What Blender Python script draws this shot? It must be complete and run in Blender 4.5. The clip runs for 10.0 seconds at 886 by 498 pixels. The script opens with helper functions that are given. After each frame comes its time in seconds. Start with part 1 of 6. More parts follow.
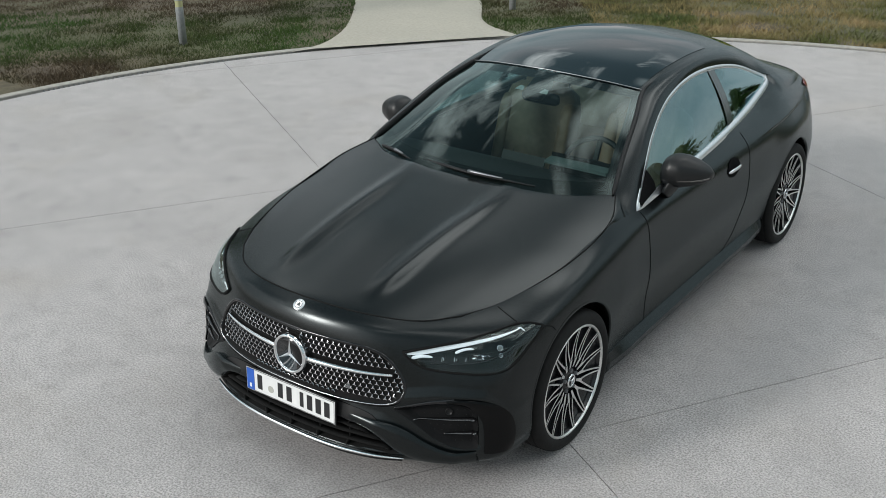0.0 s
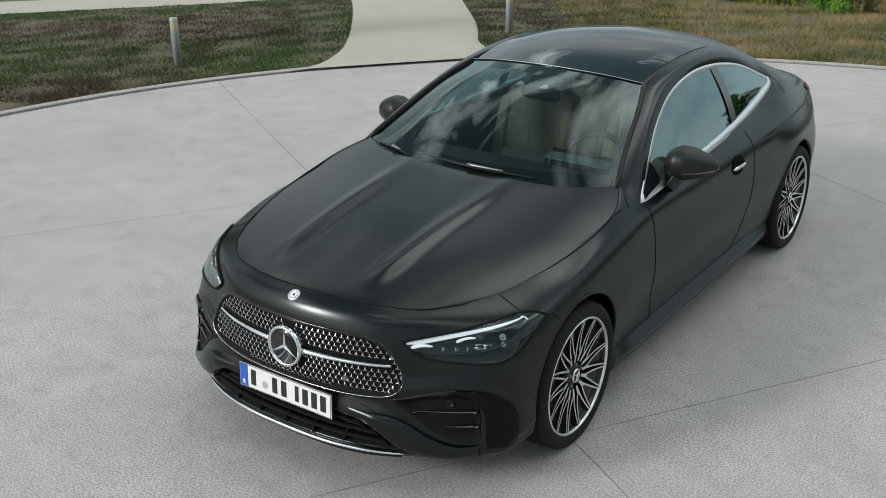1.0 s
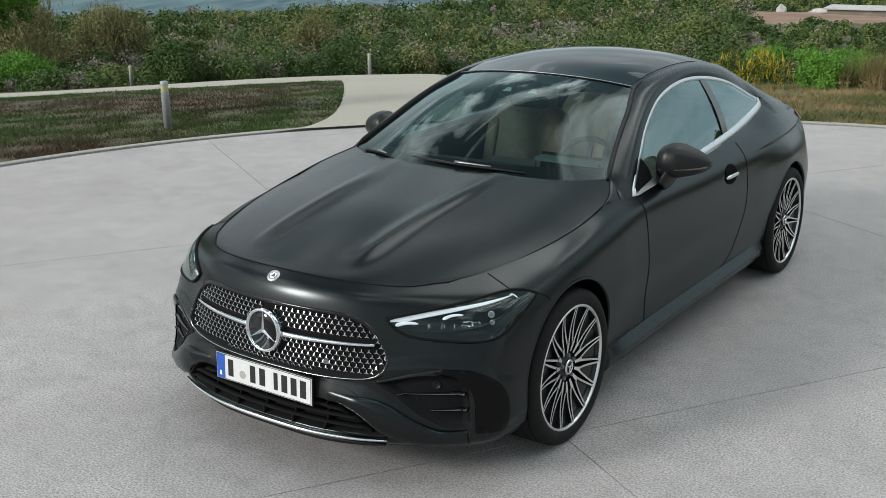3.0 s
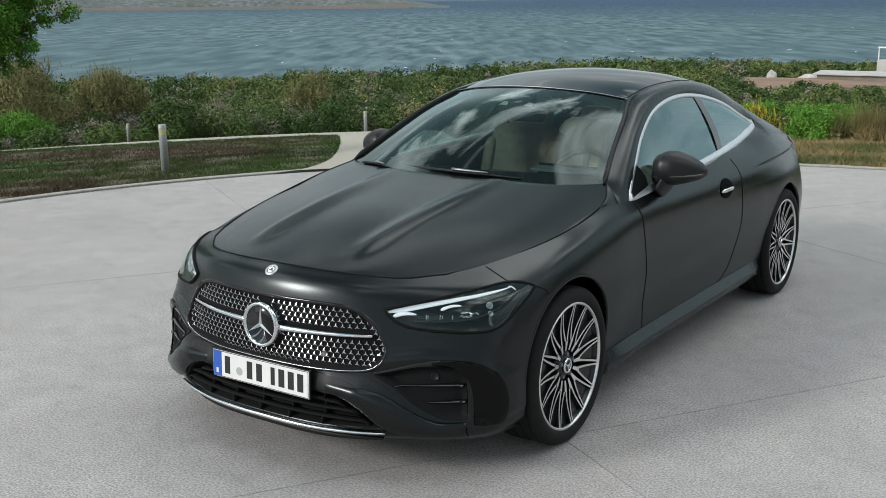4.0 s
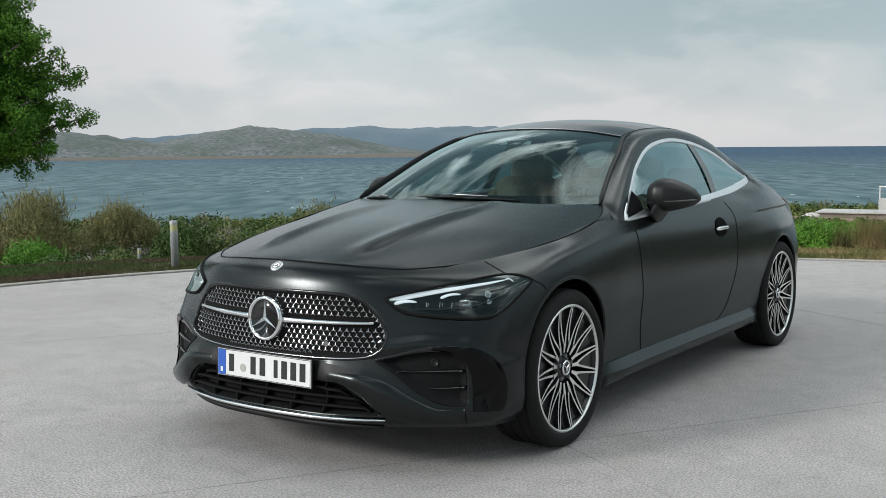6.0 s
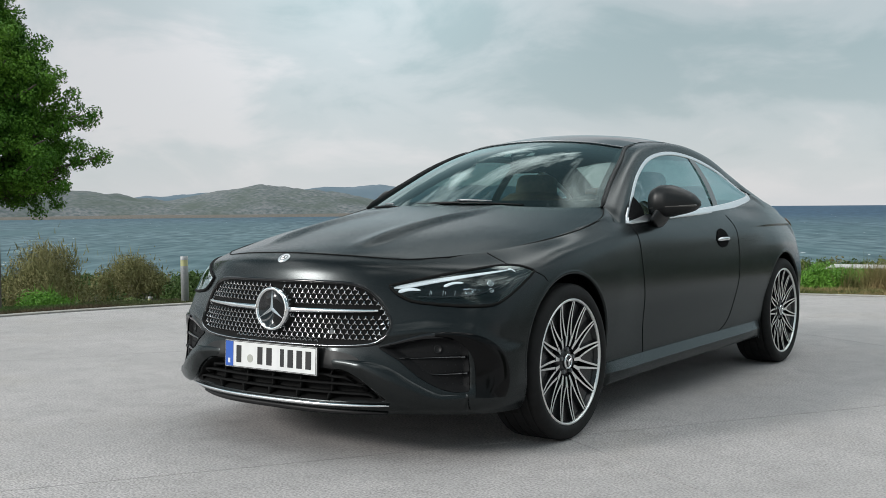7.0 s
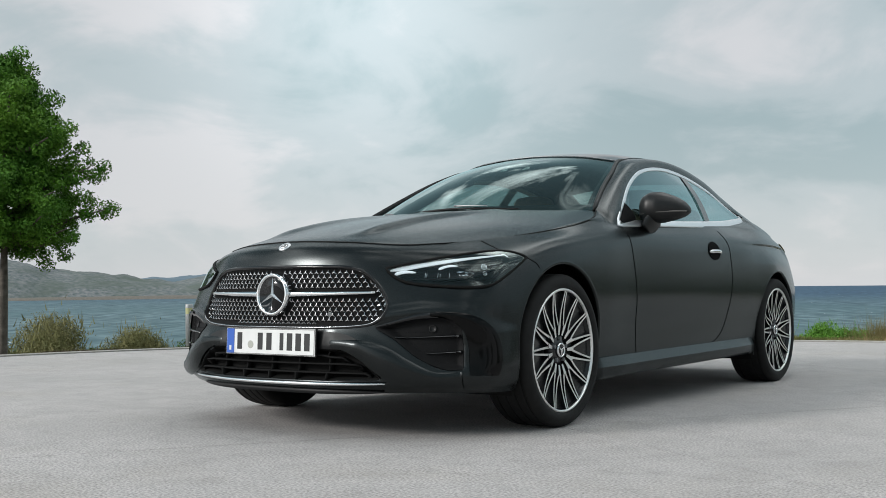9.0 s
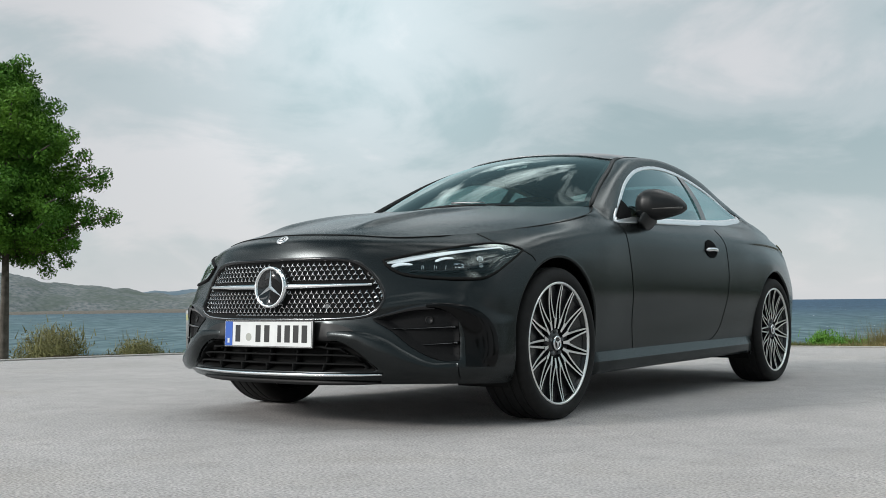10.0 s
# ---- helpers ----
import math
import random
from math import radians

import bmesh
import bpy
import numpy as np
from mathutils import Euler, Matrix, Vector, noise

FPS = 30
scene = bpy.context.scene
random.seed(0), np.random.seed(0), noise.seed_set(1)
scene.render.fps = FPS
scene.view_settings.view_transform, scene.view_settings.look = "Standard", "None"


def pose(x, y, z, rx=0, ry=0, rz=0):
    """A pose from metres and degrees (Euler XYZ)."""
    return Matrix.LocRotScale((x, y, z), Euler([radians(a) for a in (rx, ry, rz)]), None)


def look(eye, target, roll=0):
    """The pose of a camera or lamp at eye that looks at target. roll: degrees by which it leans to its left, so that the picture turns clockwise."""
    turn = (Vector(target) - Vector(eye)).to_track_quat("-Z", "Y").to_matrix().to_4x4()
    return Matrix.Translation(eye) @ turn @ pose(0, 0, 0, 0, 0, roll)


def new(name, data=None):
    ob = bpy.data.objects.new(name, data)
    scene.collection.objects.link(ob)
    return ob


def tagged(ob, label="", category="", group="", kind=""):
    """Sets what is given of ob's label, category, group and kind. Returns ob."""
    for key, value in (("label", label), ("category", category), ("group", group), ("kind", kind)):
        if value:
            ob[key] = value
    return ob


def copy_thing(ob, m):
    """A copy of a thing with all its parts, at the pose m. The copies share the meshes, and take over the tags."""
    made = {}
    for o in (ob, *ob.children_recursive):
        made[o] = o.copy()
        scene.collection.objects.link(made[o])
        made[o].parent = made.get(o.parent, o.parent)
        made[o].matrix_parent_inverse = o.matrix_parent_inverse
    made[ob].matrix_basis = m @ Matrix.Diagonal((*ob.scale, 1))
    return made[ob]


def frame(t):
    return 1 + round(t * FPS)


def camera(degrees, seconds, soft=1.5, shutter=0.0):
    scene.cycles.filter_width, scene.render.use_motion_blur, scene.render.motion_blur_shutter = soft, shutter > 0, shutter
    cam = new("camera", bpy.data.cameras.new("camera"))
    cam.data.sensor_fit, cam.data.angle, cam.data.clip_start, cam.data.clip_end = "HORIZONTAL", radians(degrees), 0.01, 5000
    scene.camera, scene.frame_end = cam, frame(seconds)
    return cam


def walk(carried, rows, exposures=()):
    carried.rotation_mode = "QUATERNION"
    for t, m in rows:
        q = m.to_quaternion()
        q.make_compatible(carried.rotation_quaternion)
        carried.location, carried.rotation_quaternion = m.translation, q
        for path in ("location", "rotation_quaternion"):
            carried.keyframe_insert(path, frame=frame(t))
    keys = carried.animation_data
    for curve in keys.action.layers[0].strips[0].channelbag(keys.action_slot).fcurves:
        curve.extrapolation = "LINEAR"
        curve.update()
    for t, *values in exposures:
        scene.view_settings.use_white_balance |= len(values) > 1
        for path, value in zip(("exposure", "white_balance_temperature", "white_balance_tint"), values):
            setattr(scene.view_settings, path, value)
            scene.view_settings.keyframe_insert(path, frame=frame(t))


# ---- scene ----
# ---------------------------------------------------------------- camera
cam = camera(44.97, 10.0, soft=0.7)
PATH = [  # seconds, eye, yaw to the left of +y, pitch, roll
    (0, 2.844, -3.761, 2.894, 35.27, -24.38, 0.15),
    (0.5, 2.820, -3.749, 2.766, 35.18, -23.33, 0.03),
    (1, 2.806, -3.732, 2.634, 35.06, -22.22, -0.08),
    (1.5, 2.804, -3.716, 2.501, 34.96, -20.99, -0.15),
    (2, 2.809, -3.711, 2.367, 34.85, -19.62, -0.20),
    (2.5, 2.824, -3.715, 2.232, 34.75, -18.16, -0.25),
    (4, 2.875, -3.806, 1.817, 34.37, -12.93, -0.23),
    (4.5, 2.897, -3.856, 1.677, 34.16, -11.05, -0.25),
    (5, 2.930, -3.898, 1.532, 34.23, -8.93, -0.26),
    (5.5, 2.981, -3.936, 1.390, 34.47, -6.94, -0.29),
    (7, 3.114, -4.056, 0.984, 35.29, -2.00, -0.26),
    (7.5, 3.158, -4.079, 0.866, 35.46, -0.63, -0.25),
    (8, 3.194, -4.103, 0.759, 35.57, 0.56, -0.25),
    (8.5, 3.216, -4.131, 0.667, 35.56, 1.57, -0.28),
    (9, 3.236, -4.151, 0.594, 35.60, 2.32, -0.31),
    (9.5, 3.254, -4.160, 0.541, 35.64, 2.79, -0.34),
    (10, 3.271, -4.163, 0.504, 35.69, 3.05, -0.35),
]


def gaze(x, y, z, yaw, pitch, roll):
    a, b = radians(yaw), radians(pitch)
    eye = Vector((x, y, z))
    return look(eye, eye + Vector((-math.sin(a) * math.cos(b), math.cos(a) * math.cos(b), math.sin(b))), roll)


walk(cam, [(t, gaze(*row)) for t, *row in PATH])

# ---------------------------------------------------------------- sky and sun
SUN_AZ, SUN_EL = 150.0, 24.5  # degrees to the left of +y, above the horizon


def make_world():
    world = bpy.data.worlds.new("overcast_sky")
    scene.world = world
    world.use_nodes = True
    nt = world.node_tree
    nt.nodes.clear()
    N, L = nt.nodes.new, nt.links.new
    out, mix = N("ShaderNodeOutputWorld"), N("ShaderNodeMixShader")
    sky, bg_sky, bg_cloud = N("ShaderNodeTexSky"), N("ShaderNodeBackground"), N("ShaderNodeBackground")
    sky.sky_type, sky.sun_disc = "NISHITA", False
    sky.sun_elevation, sky.sun_rotation = radians(SUN_EL), radians(-SUN_AZ)
    bg_sky.inputs["Strength"].default_value = 0.09
    L(sky.outputs[0], bg_sky.inputs["Color"])
    # cloud deck: direction projected on a flat layer
    co, sep = N("ShaderNodeTexCoord"), N("ShaderNodeSeparateXYZ")
    L(co.outputs["Generated"], sep.inputs[0])

    def math_node(op, a, b=None, clamp=False):
        n = N("ShaderNodeMath")
        n.operation, n.use_clamp = op, clamp
        for i, v in enumerate((a, b)):
            if v is None:
                continue
            if isinstance(v, (int, float)):
                n.inputs[i].default_value = v
            else:
                L(v, n.inputs[i])
        return n.outputs[0]

    zz = math_node("ADD", math_node("MAXIMUM", sep.outputs[2], 0.0), 0.34)
    comb = N("ShaderNodeCombineXYZ")
    L(math_node("DIVIDE", sep.outputs[0], zz), comb.inputs[0])
    L(math_node("DIVIDE", sep.outputs[1], zz), comb.inputs[1])

    def noise_node(scale, detail, rough, w, dist=0.0, stretch=(1, 1, 1), turn=0.0):
        n = N("ShaderNodeTexNoise")
        n.inputs["Scale"].default_value, n.inputs["Detail"].default_value = scale, detail
        n.inputs["Roughness"].default_value, n.inputs["Distortion"].default_value = rough, dist
        m = N("ShaderNodeMapping")
        m.inputs["Location"].default_value = w
        m.inputs["Scale"].default_value, m.inputs["Rotation"].default_value = stretch, (0, 0, turn)
        L(comb.outputs[0], m.inputs[0])
        L(m.outputs[0], n.inputs["Vector"])
        return n.outputs["Fac"]

    big, fine = noise_node(1.15, 7, 0.5, CLOUD_A, 0.3), noise_node(2.6, 9, 0.58, CLOUD_B, 0.5)
    dens = math_node("ADD", math_node("MULTIPLY", big, 0.65), math_node("MULTIPLY", fine, 0.35))
    ramp = N("ShaderNodeValToRGB")
    cr = ramp.color_ramp
    cr.interpolation = "EASE"
    cr.elements[0].position, cr.elements[0].color = 0.41, (0.30, 0.395, 0.415, 1)
    cr.elements[1].position, cr.elements[1].color = 0.59, (0.60, 0.608, 0.622, 1)
    e = cr.elements.new(0.5)
    e.color = (0.430, 0.495, 0.515, 1)
    L(dens, ramp.inputs[0])
    # glow of the hidden sun through the cloud
    glow_dir = Vector((-math.sin(radians(GLOW[0])) * math.cos(radians(GLOW[1])), math.cos(radians(GLOW[0])) * math.cos(radians(GLOW[1])), math.sin(radians(GLOW[1]))))
    dot = N("ShaderNodeVectorMath")
    dot.operation = "DOT_PRODUCT"
    nrm = N("ShaderNodeVectorMath")
    nrm.operation = "NORMALIZE"
    L(co.outputs["Generated"], nrm.inputs[0])
    L(nrm.outputs[0], dot.inputs[0])
    dot.inputs[1].default_value = glow_dir
    near = math_node("POWER", math_node("MAXIMUM", dot.outputs["Value"], 0.0), 70.0)
    gl = math_node("MULTIPLY", near, GLOW[2])
    wide = math_node("MULTIPLY", math_node("POWER", math_node("MAXIMUM", dot.outputs["Value"], 0.0), 4.0), GLOW[3])
    dot2 = N("ShaderNodeVectorMath")
    dot2.operation = "DOT_PRODUCT"
    L(nrm.outputs[0], dot2.inputs[0])
    az2, el2 = radians(SUN_AZ), radians(SUN_EL)
    dot2.inputs[1].default_value = (-math.sin(az2) * math.cos(el2), math.cos(az2) * math.cos(el2), math.sin(el2))
    veil = math_node("MULTIPLY", math_node("POWER", math_node("MAXIMUM", dot2.outputs["Value"], 0.0), 5.0), VEIL)
    dot3 = N("ShaderNodeVectorMath")
    dot3.operation = "DOT_PRODUCT"
    L(nrm.outputs[0], dot3.inputs[0])
    az3, el3 = radians(BRIGHT_SIDE[0]), radians(BRIGHT_SIDE[1])
    dot3.inputs[1].default_value = (-math.sin(az3) * math.cos(el3), math.cos(az3) * math.cos(el3), math.sin(el3))
    bright = math_node("MULTIPLY", math_node("POWER", math_node("MAXIMUM", dot3.outputs["Value"], 0.0), 7.0), BRIGHT_SIDE[2])
    wide = math_node("ADD", wide, bright)
    gain = math_node("ADD", math_node("ADD", math_node("ADD", gl, wide), veil), 1.0)
    # the deck is thinner and darker higher up, away from the hidden sun
    above = N("ShaderNodeMapRange")
    above.interpolation_type = "SMOOTHSTEP"
    above.inputs["From Min"].default_value, above.inputs["From Max"].default_value = 0.30, 0.58
    L(sep.outputs[2], above.inputs[0])
    gain = math_node("ADD", gain, math_node("MULTIPLY", above.outputs[0], ZENITH))
    # pale haze at the horizon
    haze = math_node("POWER", math_node("SUBTRACT", 1.0, math_node("MAXIMUM", sep.outputs[2], 0.0), True), 13.0)
    hmix = N("ShaderNodeMixRGB")
    L(math_node("MULTIPLY", haze, 0.85), hmix.inputs[0])
    L(ramp.outputs[0], hmix.inputs[1])
    hmix.inputs[2].default_value = (0.632, 0.634, 0.656, 1)
    # broken cloud overhead: blue-green gaps, whiter tops
    high = N("ShaderNodeMapRange")
    high.inputs["From Min"].default_value, high.inputs["From Max"].default_value = 0.515, 0.69
    L(noise_node(3.6, 8, 0.58, CLOUD_C, 0.5, (1.0, 0.5, 1.0), 0.9), high.inputs[0])
    tint = N("ShaderNodeMixRGB")
    L(high.outputs[0], tint.inputs[0])
    tint.inputs[1].default_value, tint.inputs[2].default_value = (0.12, 0.170, 0.188, 1), (2.75, 2.75, 2.70, 1)
    body = N("ShaderNodeMixRGB")
    L(above.outputs[0], body.inputs[0])
    L(hmix.outputs[0], body.inputs[1])
    L(tint.outputs[0], body.inputs[2])
    L(gain, bg_cloud.inputs["Strength"])
    L(body.outputs[0], bg_cloud.inputs["Color"])
    mix.inputs[0].default_value = 0.9
    L(bg_sky.outputs[0], mix.inputs[1])
    L(bg_cloud.outputs[0], mix.inputs[2])
    L(mix.outputs[0], out.inputs["Surface"])


CLOUD_A, CLOUD_B, CLOUD_C = (3.1, 1.7, 0.4), (0.3, 5.2, 1.1), (4.1, 8.2, 0.9)
GLOW = (39.5, 16.0, 0.60, 0.0)
ZENITH = 0.62
VEIL = 1.7
BRIGHT_SIDE = (-30.0, 22.0, 0.55)
make_world()

sun_data = bpy.data.lights.new("sun", "SUN")
sun_data.energy, sun_data.angle, sun_data.color = 1.90, radians(13), (1.0, 0.975, 0.94)
sun = new("sun", sun_data)
sun.matrix_world = look((0, 0, 30), (30 * math.sin(radians(SUN_AZ)) / math.tan(radians(SUN_EL)), -30 * math.cos(radians(SUN_AZ)) / math.tan(radians(SUN_EL)), 0))
scene.view_settings.exposure = 0.16


# ---------------------------------------------------------------- materials
def material(name, base=(0.5, 0.5, 0.5), rough=0.5, metal=0.0, **more):
    m = bpy.data.materials.new(name)
    m.use_nodes = True
    p = m.node_tree.nodes["Principled BSDF"]
    p.inputs["Base Color"].default_value = (*base, 1)
    p.inputs["Roughness"].default_value = rough
    p.inputs["Metallic"].default_value = metal
    for k, v in more.items():
        p.inputs[k.replace("_", " ")].default_value = v
    return m


def varied(m, low, high, scale, detail=6, bump=0.0, bump_scale=None, rough=None, big=None, dist=0.0, island=False, stretch=None, span=(0.3, 0.7), turn=0.0):
    """Noise-driven colour, relief and roughness on a Principled material, in object space (metres)."""
    nt = m.node_tree
    N, L, p = nt.nodes.new, nt.links.new, nt.nodes["Principled BSDF"]
    co = N("ShaderNodeTexCoord")
    vec = co.outputs["Object"]
    if stretch:
        mp = N("ShaderNodeMapping")
        mp.vector_type = "TEXTURE"
        mp.inputs["Scale"].default_value, mp.inputs["Rotation"].default_value[2] = stretch, radians(turn)
        L(vec, mp.inputs[0])
        vec = mp.outputs[0]
    n = N("ShaderNodeTexNoise")
    n.inputs["Scale"].default_value, n.inputs["Detail"].default_value, n.inputs["Distortion"].default_value = scale, detail, dist
    L(vec, n.inputs["Vector"])
    r = N("ShaderNodeValToRGB")
    r.color_ramp.elements[0].position, r.color_ramp.elements[1].position = span
    r.color_ramp.elements[0].color, r.color_ramp.elements[1].color = (*low, 1), (*high, 1)
    L(n.outputs["Fac"], r.inputs[0])
    colour = r.outputs[0]
    if big:  # slower stains: (scale, amount, colour)
        n2 = N("ShaderNodeTexNoise")
        n2.inputs["Scale"].default_value, n2.inputs["Detail"].default_value = big[0], 5
        L(vec, n2.inputs["Vector"])
        r2 = N("ShaderNodeValToRGB")
        r2.color_ramp.elements[0].position, r2.color_ramp.elements[1].position = 0.38, 0.68
        r2.color_ramp.elements[1].color = (big[1],) * 3 + (1,)
        L(n2.outputs["Fac"], r2.inputs[0])
        mx = N("ShaderNodeMixRGB")
        L(r2.outputs[0], mx.inputs[0])
        L(colour, mx.inputs[1])
        mx.inputs[2].default_value = (*big[2], 1)
        colour = mx.outputs[0]
    if island:
        geo = N("ShaderNodeNewGeometry")
        hs = N("ShaderNodeHueSaturation")
        mr = N("ShaderNodeMapRange")
        mr.inputs["To Min"].default_value, mr.inputs["To Max"].default_value = 0.80, 1.20
        L(geo.outputs["Random Per Island"], mr.inputs[0])
        L(mr.outputs[0], hs.inputs["Value"])
        L(colour, hs.inputs["Color"])
        colour = hs.outputs[0]
    L(colour, p.inputs["Base Color"])
    if rough:
        mr = N("ShaderNodeMapRange")
        mr.inputs["To Min"].default_value, mr.inputs["To Max"].default_value = rough
        L(n.outputs["Fac"], mr.inputs[0])
        L(mr.outputs[0], p.inputs["Roughness"])
    if bump:
        nb = N("ShaderNodeTexNoise")
        nb.inputs["Scale"].default_value, nb.inputs["Detail"].default_value = bump_scale or scale * 3, 4
        L(vec, nb.inputs["Vector"])
        b = N("ShaderNodeBump")
        b.inputs["Strength"].default_value, b.inputs["Distance"].default_value = bump, 0.01
        L(nb.outputs["Fac"], b.inputs["Height"])
        L(b.outputs[0], p.inputs["Normal"])
    return m


M_PAINT = varied(material("matte_graphite_paint", rough=0.3, metal=1.0), (0.0188, 0.0212, 0.0217), (0.0278, 0.0306, 0.0311), 900, 2, rough=(0.25, 0.29))
for key, val in (("Coat Weight", 0.55), ("Coat Roughness", 0.23), ("Coat IOR", 1.40)):
    M_PAINT.node_tree.nodes["Principled BSDF"].inputs[key].default_value = val
M_PAINT.node_tree.nodes["Principled BSDF"].inputs["Coat Tint"].default_value = (0.92, 0.98, 1.0, 1)
M_PAINT.node_tree.nodes["Principled BSDF"].inputs["Specular Tint"].default_value = (0.655, 0.69, 0.695, 1)
M_BLACK = material("gloss_black", (0.006, 0.006, 0.007), 0.08)
M_SATIN = varied(material("satin_black_plastic", rough=0.45, Specular_IOR_Level=0.3), (0.005, 0.005, 0.0055), (0.009, 0.009, 0.0095), 300, 3, rough=(0.4, 0.55))
M_SEAM = material("panel_gap", (0.004, 0.004, 0.004), 0.8, Specular_IOR_Level=0.2)
M_CHROME = material("chrome", (0.80, 0.81, 0.82), 0.09, 1.0)
M_SATINCHROME = material("satin_chrome", (0.80, 0.81, 0.83), 0.34, 1.0)
M_RUBBER = varied(material("tyre_rubber", rough=0.75, Specular_IOR_Level=0.25), (0.007, 0.007, 0.007), (0.012, 0.012, 0.012), 40, 5, bump=0.12, bump_scale=240)
M_ALLOY = varied(material("machined_alloy", rough=0.28, metal=1.0), (0.80, 0.80, 0.79), (0.88, 0.88, 0.87), 60, 4, rough=(0.25, 0.36))
M_RIMBLACK = material("rim_black", (0.010, 0.010, 0.011), 0.25)


def pane_glass(name, tint, f0, power=4.0, gloss=(0.84, 0.98, 0.97)):
    """Thin tinted glass: straight-through tint with a gloss that grows towards grazing."""
    m = bpy.data.materials.new(name)
    m.use_nodes = True
    nt = m.node_tree
    nt.nodes.clear()
    N, L = nt.nodes.new, nt.links.new
    out, mix, tr, gl = N("ShaderNodeOutputMaterial"), N("ShaderNodeMixShader"), N("ShaderNodeBsdfTransparent"), N("ShaderNodeBsdfGlossy")
    lw, pw, ma = N("ShaderNodeLayerWeight"), N("ShaderNodeMath"), N("ShaderNodeMath")
    lw.inputs["Blend"].default_value = 0.5
    pw.operation, ma.operation = "POWER", "MULTIPLY_ADD"
    pw.inputs[1].default_value = power
    ma.inputs[1].default_value, ma.inputs[2].default_value = 1 - f0, f0
    L(lw.outputs["Facing"], pw.inputs[0])
    L(pw.outputs[0], ma.inputs[0])
    tr.inputs["Color"].default_value = (*tint, 1)
    gl.inputs["Roughness"].default_value = 0.0
    gl.inputs["Color"].default_value = (*gloss, 1)
    L(ma.outputs[0], mix.inputs[0])
    L(tr.outputs[0], mix.inputs[1])
    L(gl.outputs[0], mix.inputs[2])
    L(mix.outputs[0], out.inputs["Surface"])
    return m


def clear_inside():
    """The inner face of a pane: nothing but let-through."""
    m = bpy.data.materials.new("glass_inner_face")
    m.use_nodes = True
    nt = m.node_tree
    nt.nodes.clear()
    out, tr = nt.nodes.new("ShaderNodeOutputMaterial"), nt.nodes.new("ShaderNodeBsdfTransparent")
    nt.links.new(tr.outputs[0], out.inputs["Surface"])
    return m


M_GLASS = pane_glass("tinted_glass", (0.46, 0.56, 0.54), 0.032, 4.0, (0.76, 0.94, 0.94))
M_INNER = clear_inside()
M_PILLARGLOSS = material("pillar_gloss", (0.035, 0.044, 0.045), 0.18, IOR=1.75)
M_SIDEGLASS = pane_glass("side_glass", (0.30, 0.45, 0.46), 0.20, gloss=(0.70, 0.92, 0.96))
M_ROOFGLASS = material("roof_glass", (0.004, 0.007, 0.009), 0.03, IOR=1.6, Specular_Tint=(0.55, 0.85, 0.92, 1))
M_TAN = varied(material("tan_leather", rough=0.5), (0.24, 0.145, 0.085), (0.32, 0.20, 0.125), 25, 5, bump=0.1, bump_scale=300)
M_DASH = varied(material("dark_trim", rough=0.6), (0.007, 0.0075, 0.008), (0.013, 0.0135, 0.015), 60, 4, bump=0.1, bump_scale=300)
M_WHITE = varied(material("plate_white", rough=0.4), (0.70, 0.70, 0.69), (0.76, 0.76, 0.75), 20, 3)
M_BLUE = material("plate_blue", (0.02, 0.10, 0.45), 0.4)
M_INK = material("plate_black", (0.012, 0.012, 0.013), 0.5)
M_GREYINK = material("plate_grey", (0.40, 0.40, 0.36), 0.5)
# weak emission stands in for daylight caught by the unlit guides
M_DRL = material("light_guide", (0.80, 0.84, 0.86), 0.25, Emission_Color=(0.95, 0.98, 1.0, 1), Emission_Strength=0.25)
M_TAIL = material("tail_lamp_red", (0.35, 0.015, 0.012), 0.1)
M_DISC = material("brake_disc", (0.30, 0.30, 0.31), 0.4, 1.0)
M_CALIPER = material("brake_caliper", (0.12, 0.125, 0.13), 0.4)


# ---------------------------------------------------------------- mesh helpers
def link_mesh(name, mesh, mat, parent=None, label=""):
    ob = new(name, mesh)
    if mat:
        mesh.materials.append(mat)
    if parent:
        ob.parent = parent
    return tagged(ob, label)


def shell(name, verts, faces, mat, parent=None, label="", smooth=True):
    mesh = bpy.data.meshes.new(name)
    mesh.from_pydata([tuple(map(float, v)) for v in verts], [], [tuple(map(int, f)) for f in faces])
    mesh.polygons.foreach_set("use_smooth", [smooth] * len(mesh.polygons))
    mesh.validate()
    return link_mesh(name, mesh, mat, parent, label)


def part(name, bm, mat, parent, label="", smooth=False, bevel=0.0):
    """Links a bmesh as one mesh object under a thing or a part."""
    if bevel:
        bmesh.ops.bevel(bm, geom=bm.edges[:], offset=bevel, segments=2, profile=0.6, affect="EDGES")
    bmesh.ops.recalc_face_normals(bm, faces=bm.faces)
    for f in bm.faces:
        f.smooth = smooth
    mesh = bpy.data.meshes.new(name)
    bm.to_mesh(mesh)
    bm.free()
    return link_mesh(name, mesh, mat, parent, label)


def empty(name, m=None):
    ob = new(name)
    if m is not None:
        ob.matrix_world = m
    return ob


def block(size, m=None, bm=None):
    bm = bm or bmesh.new()
    bmesh.ops.create_cube(bm, size=1.0, matrix=(m or Matrix()) @ Matrix.Diagonal((*size, 1)))
    return bm


def rod(r1, r2, h, m=None, seg=24, bm=None):
    """A capped cone or cylinder along local z, centred."""
    bm = bm or bmesh.new()
    bmesh.ops.create_cone(bm, cap_ends=True, segments=seg, radius1=r1, radius2=r2, depth=h, matrix=m or Matrix())
    return bm


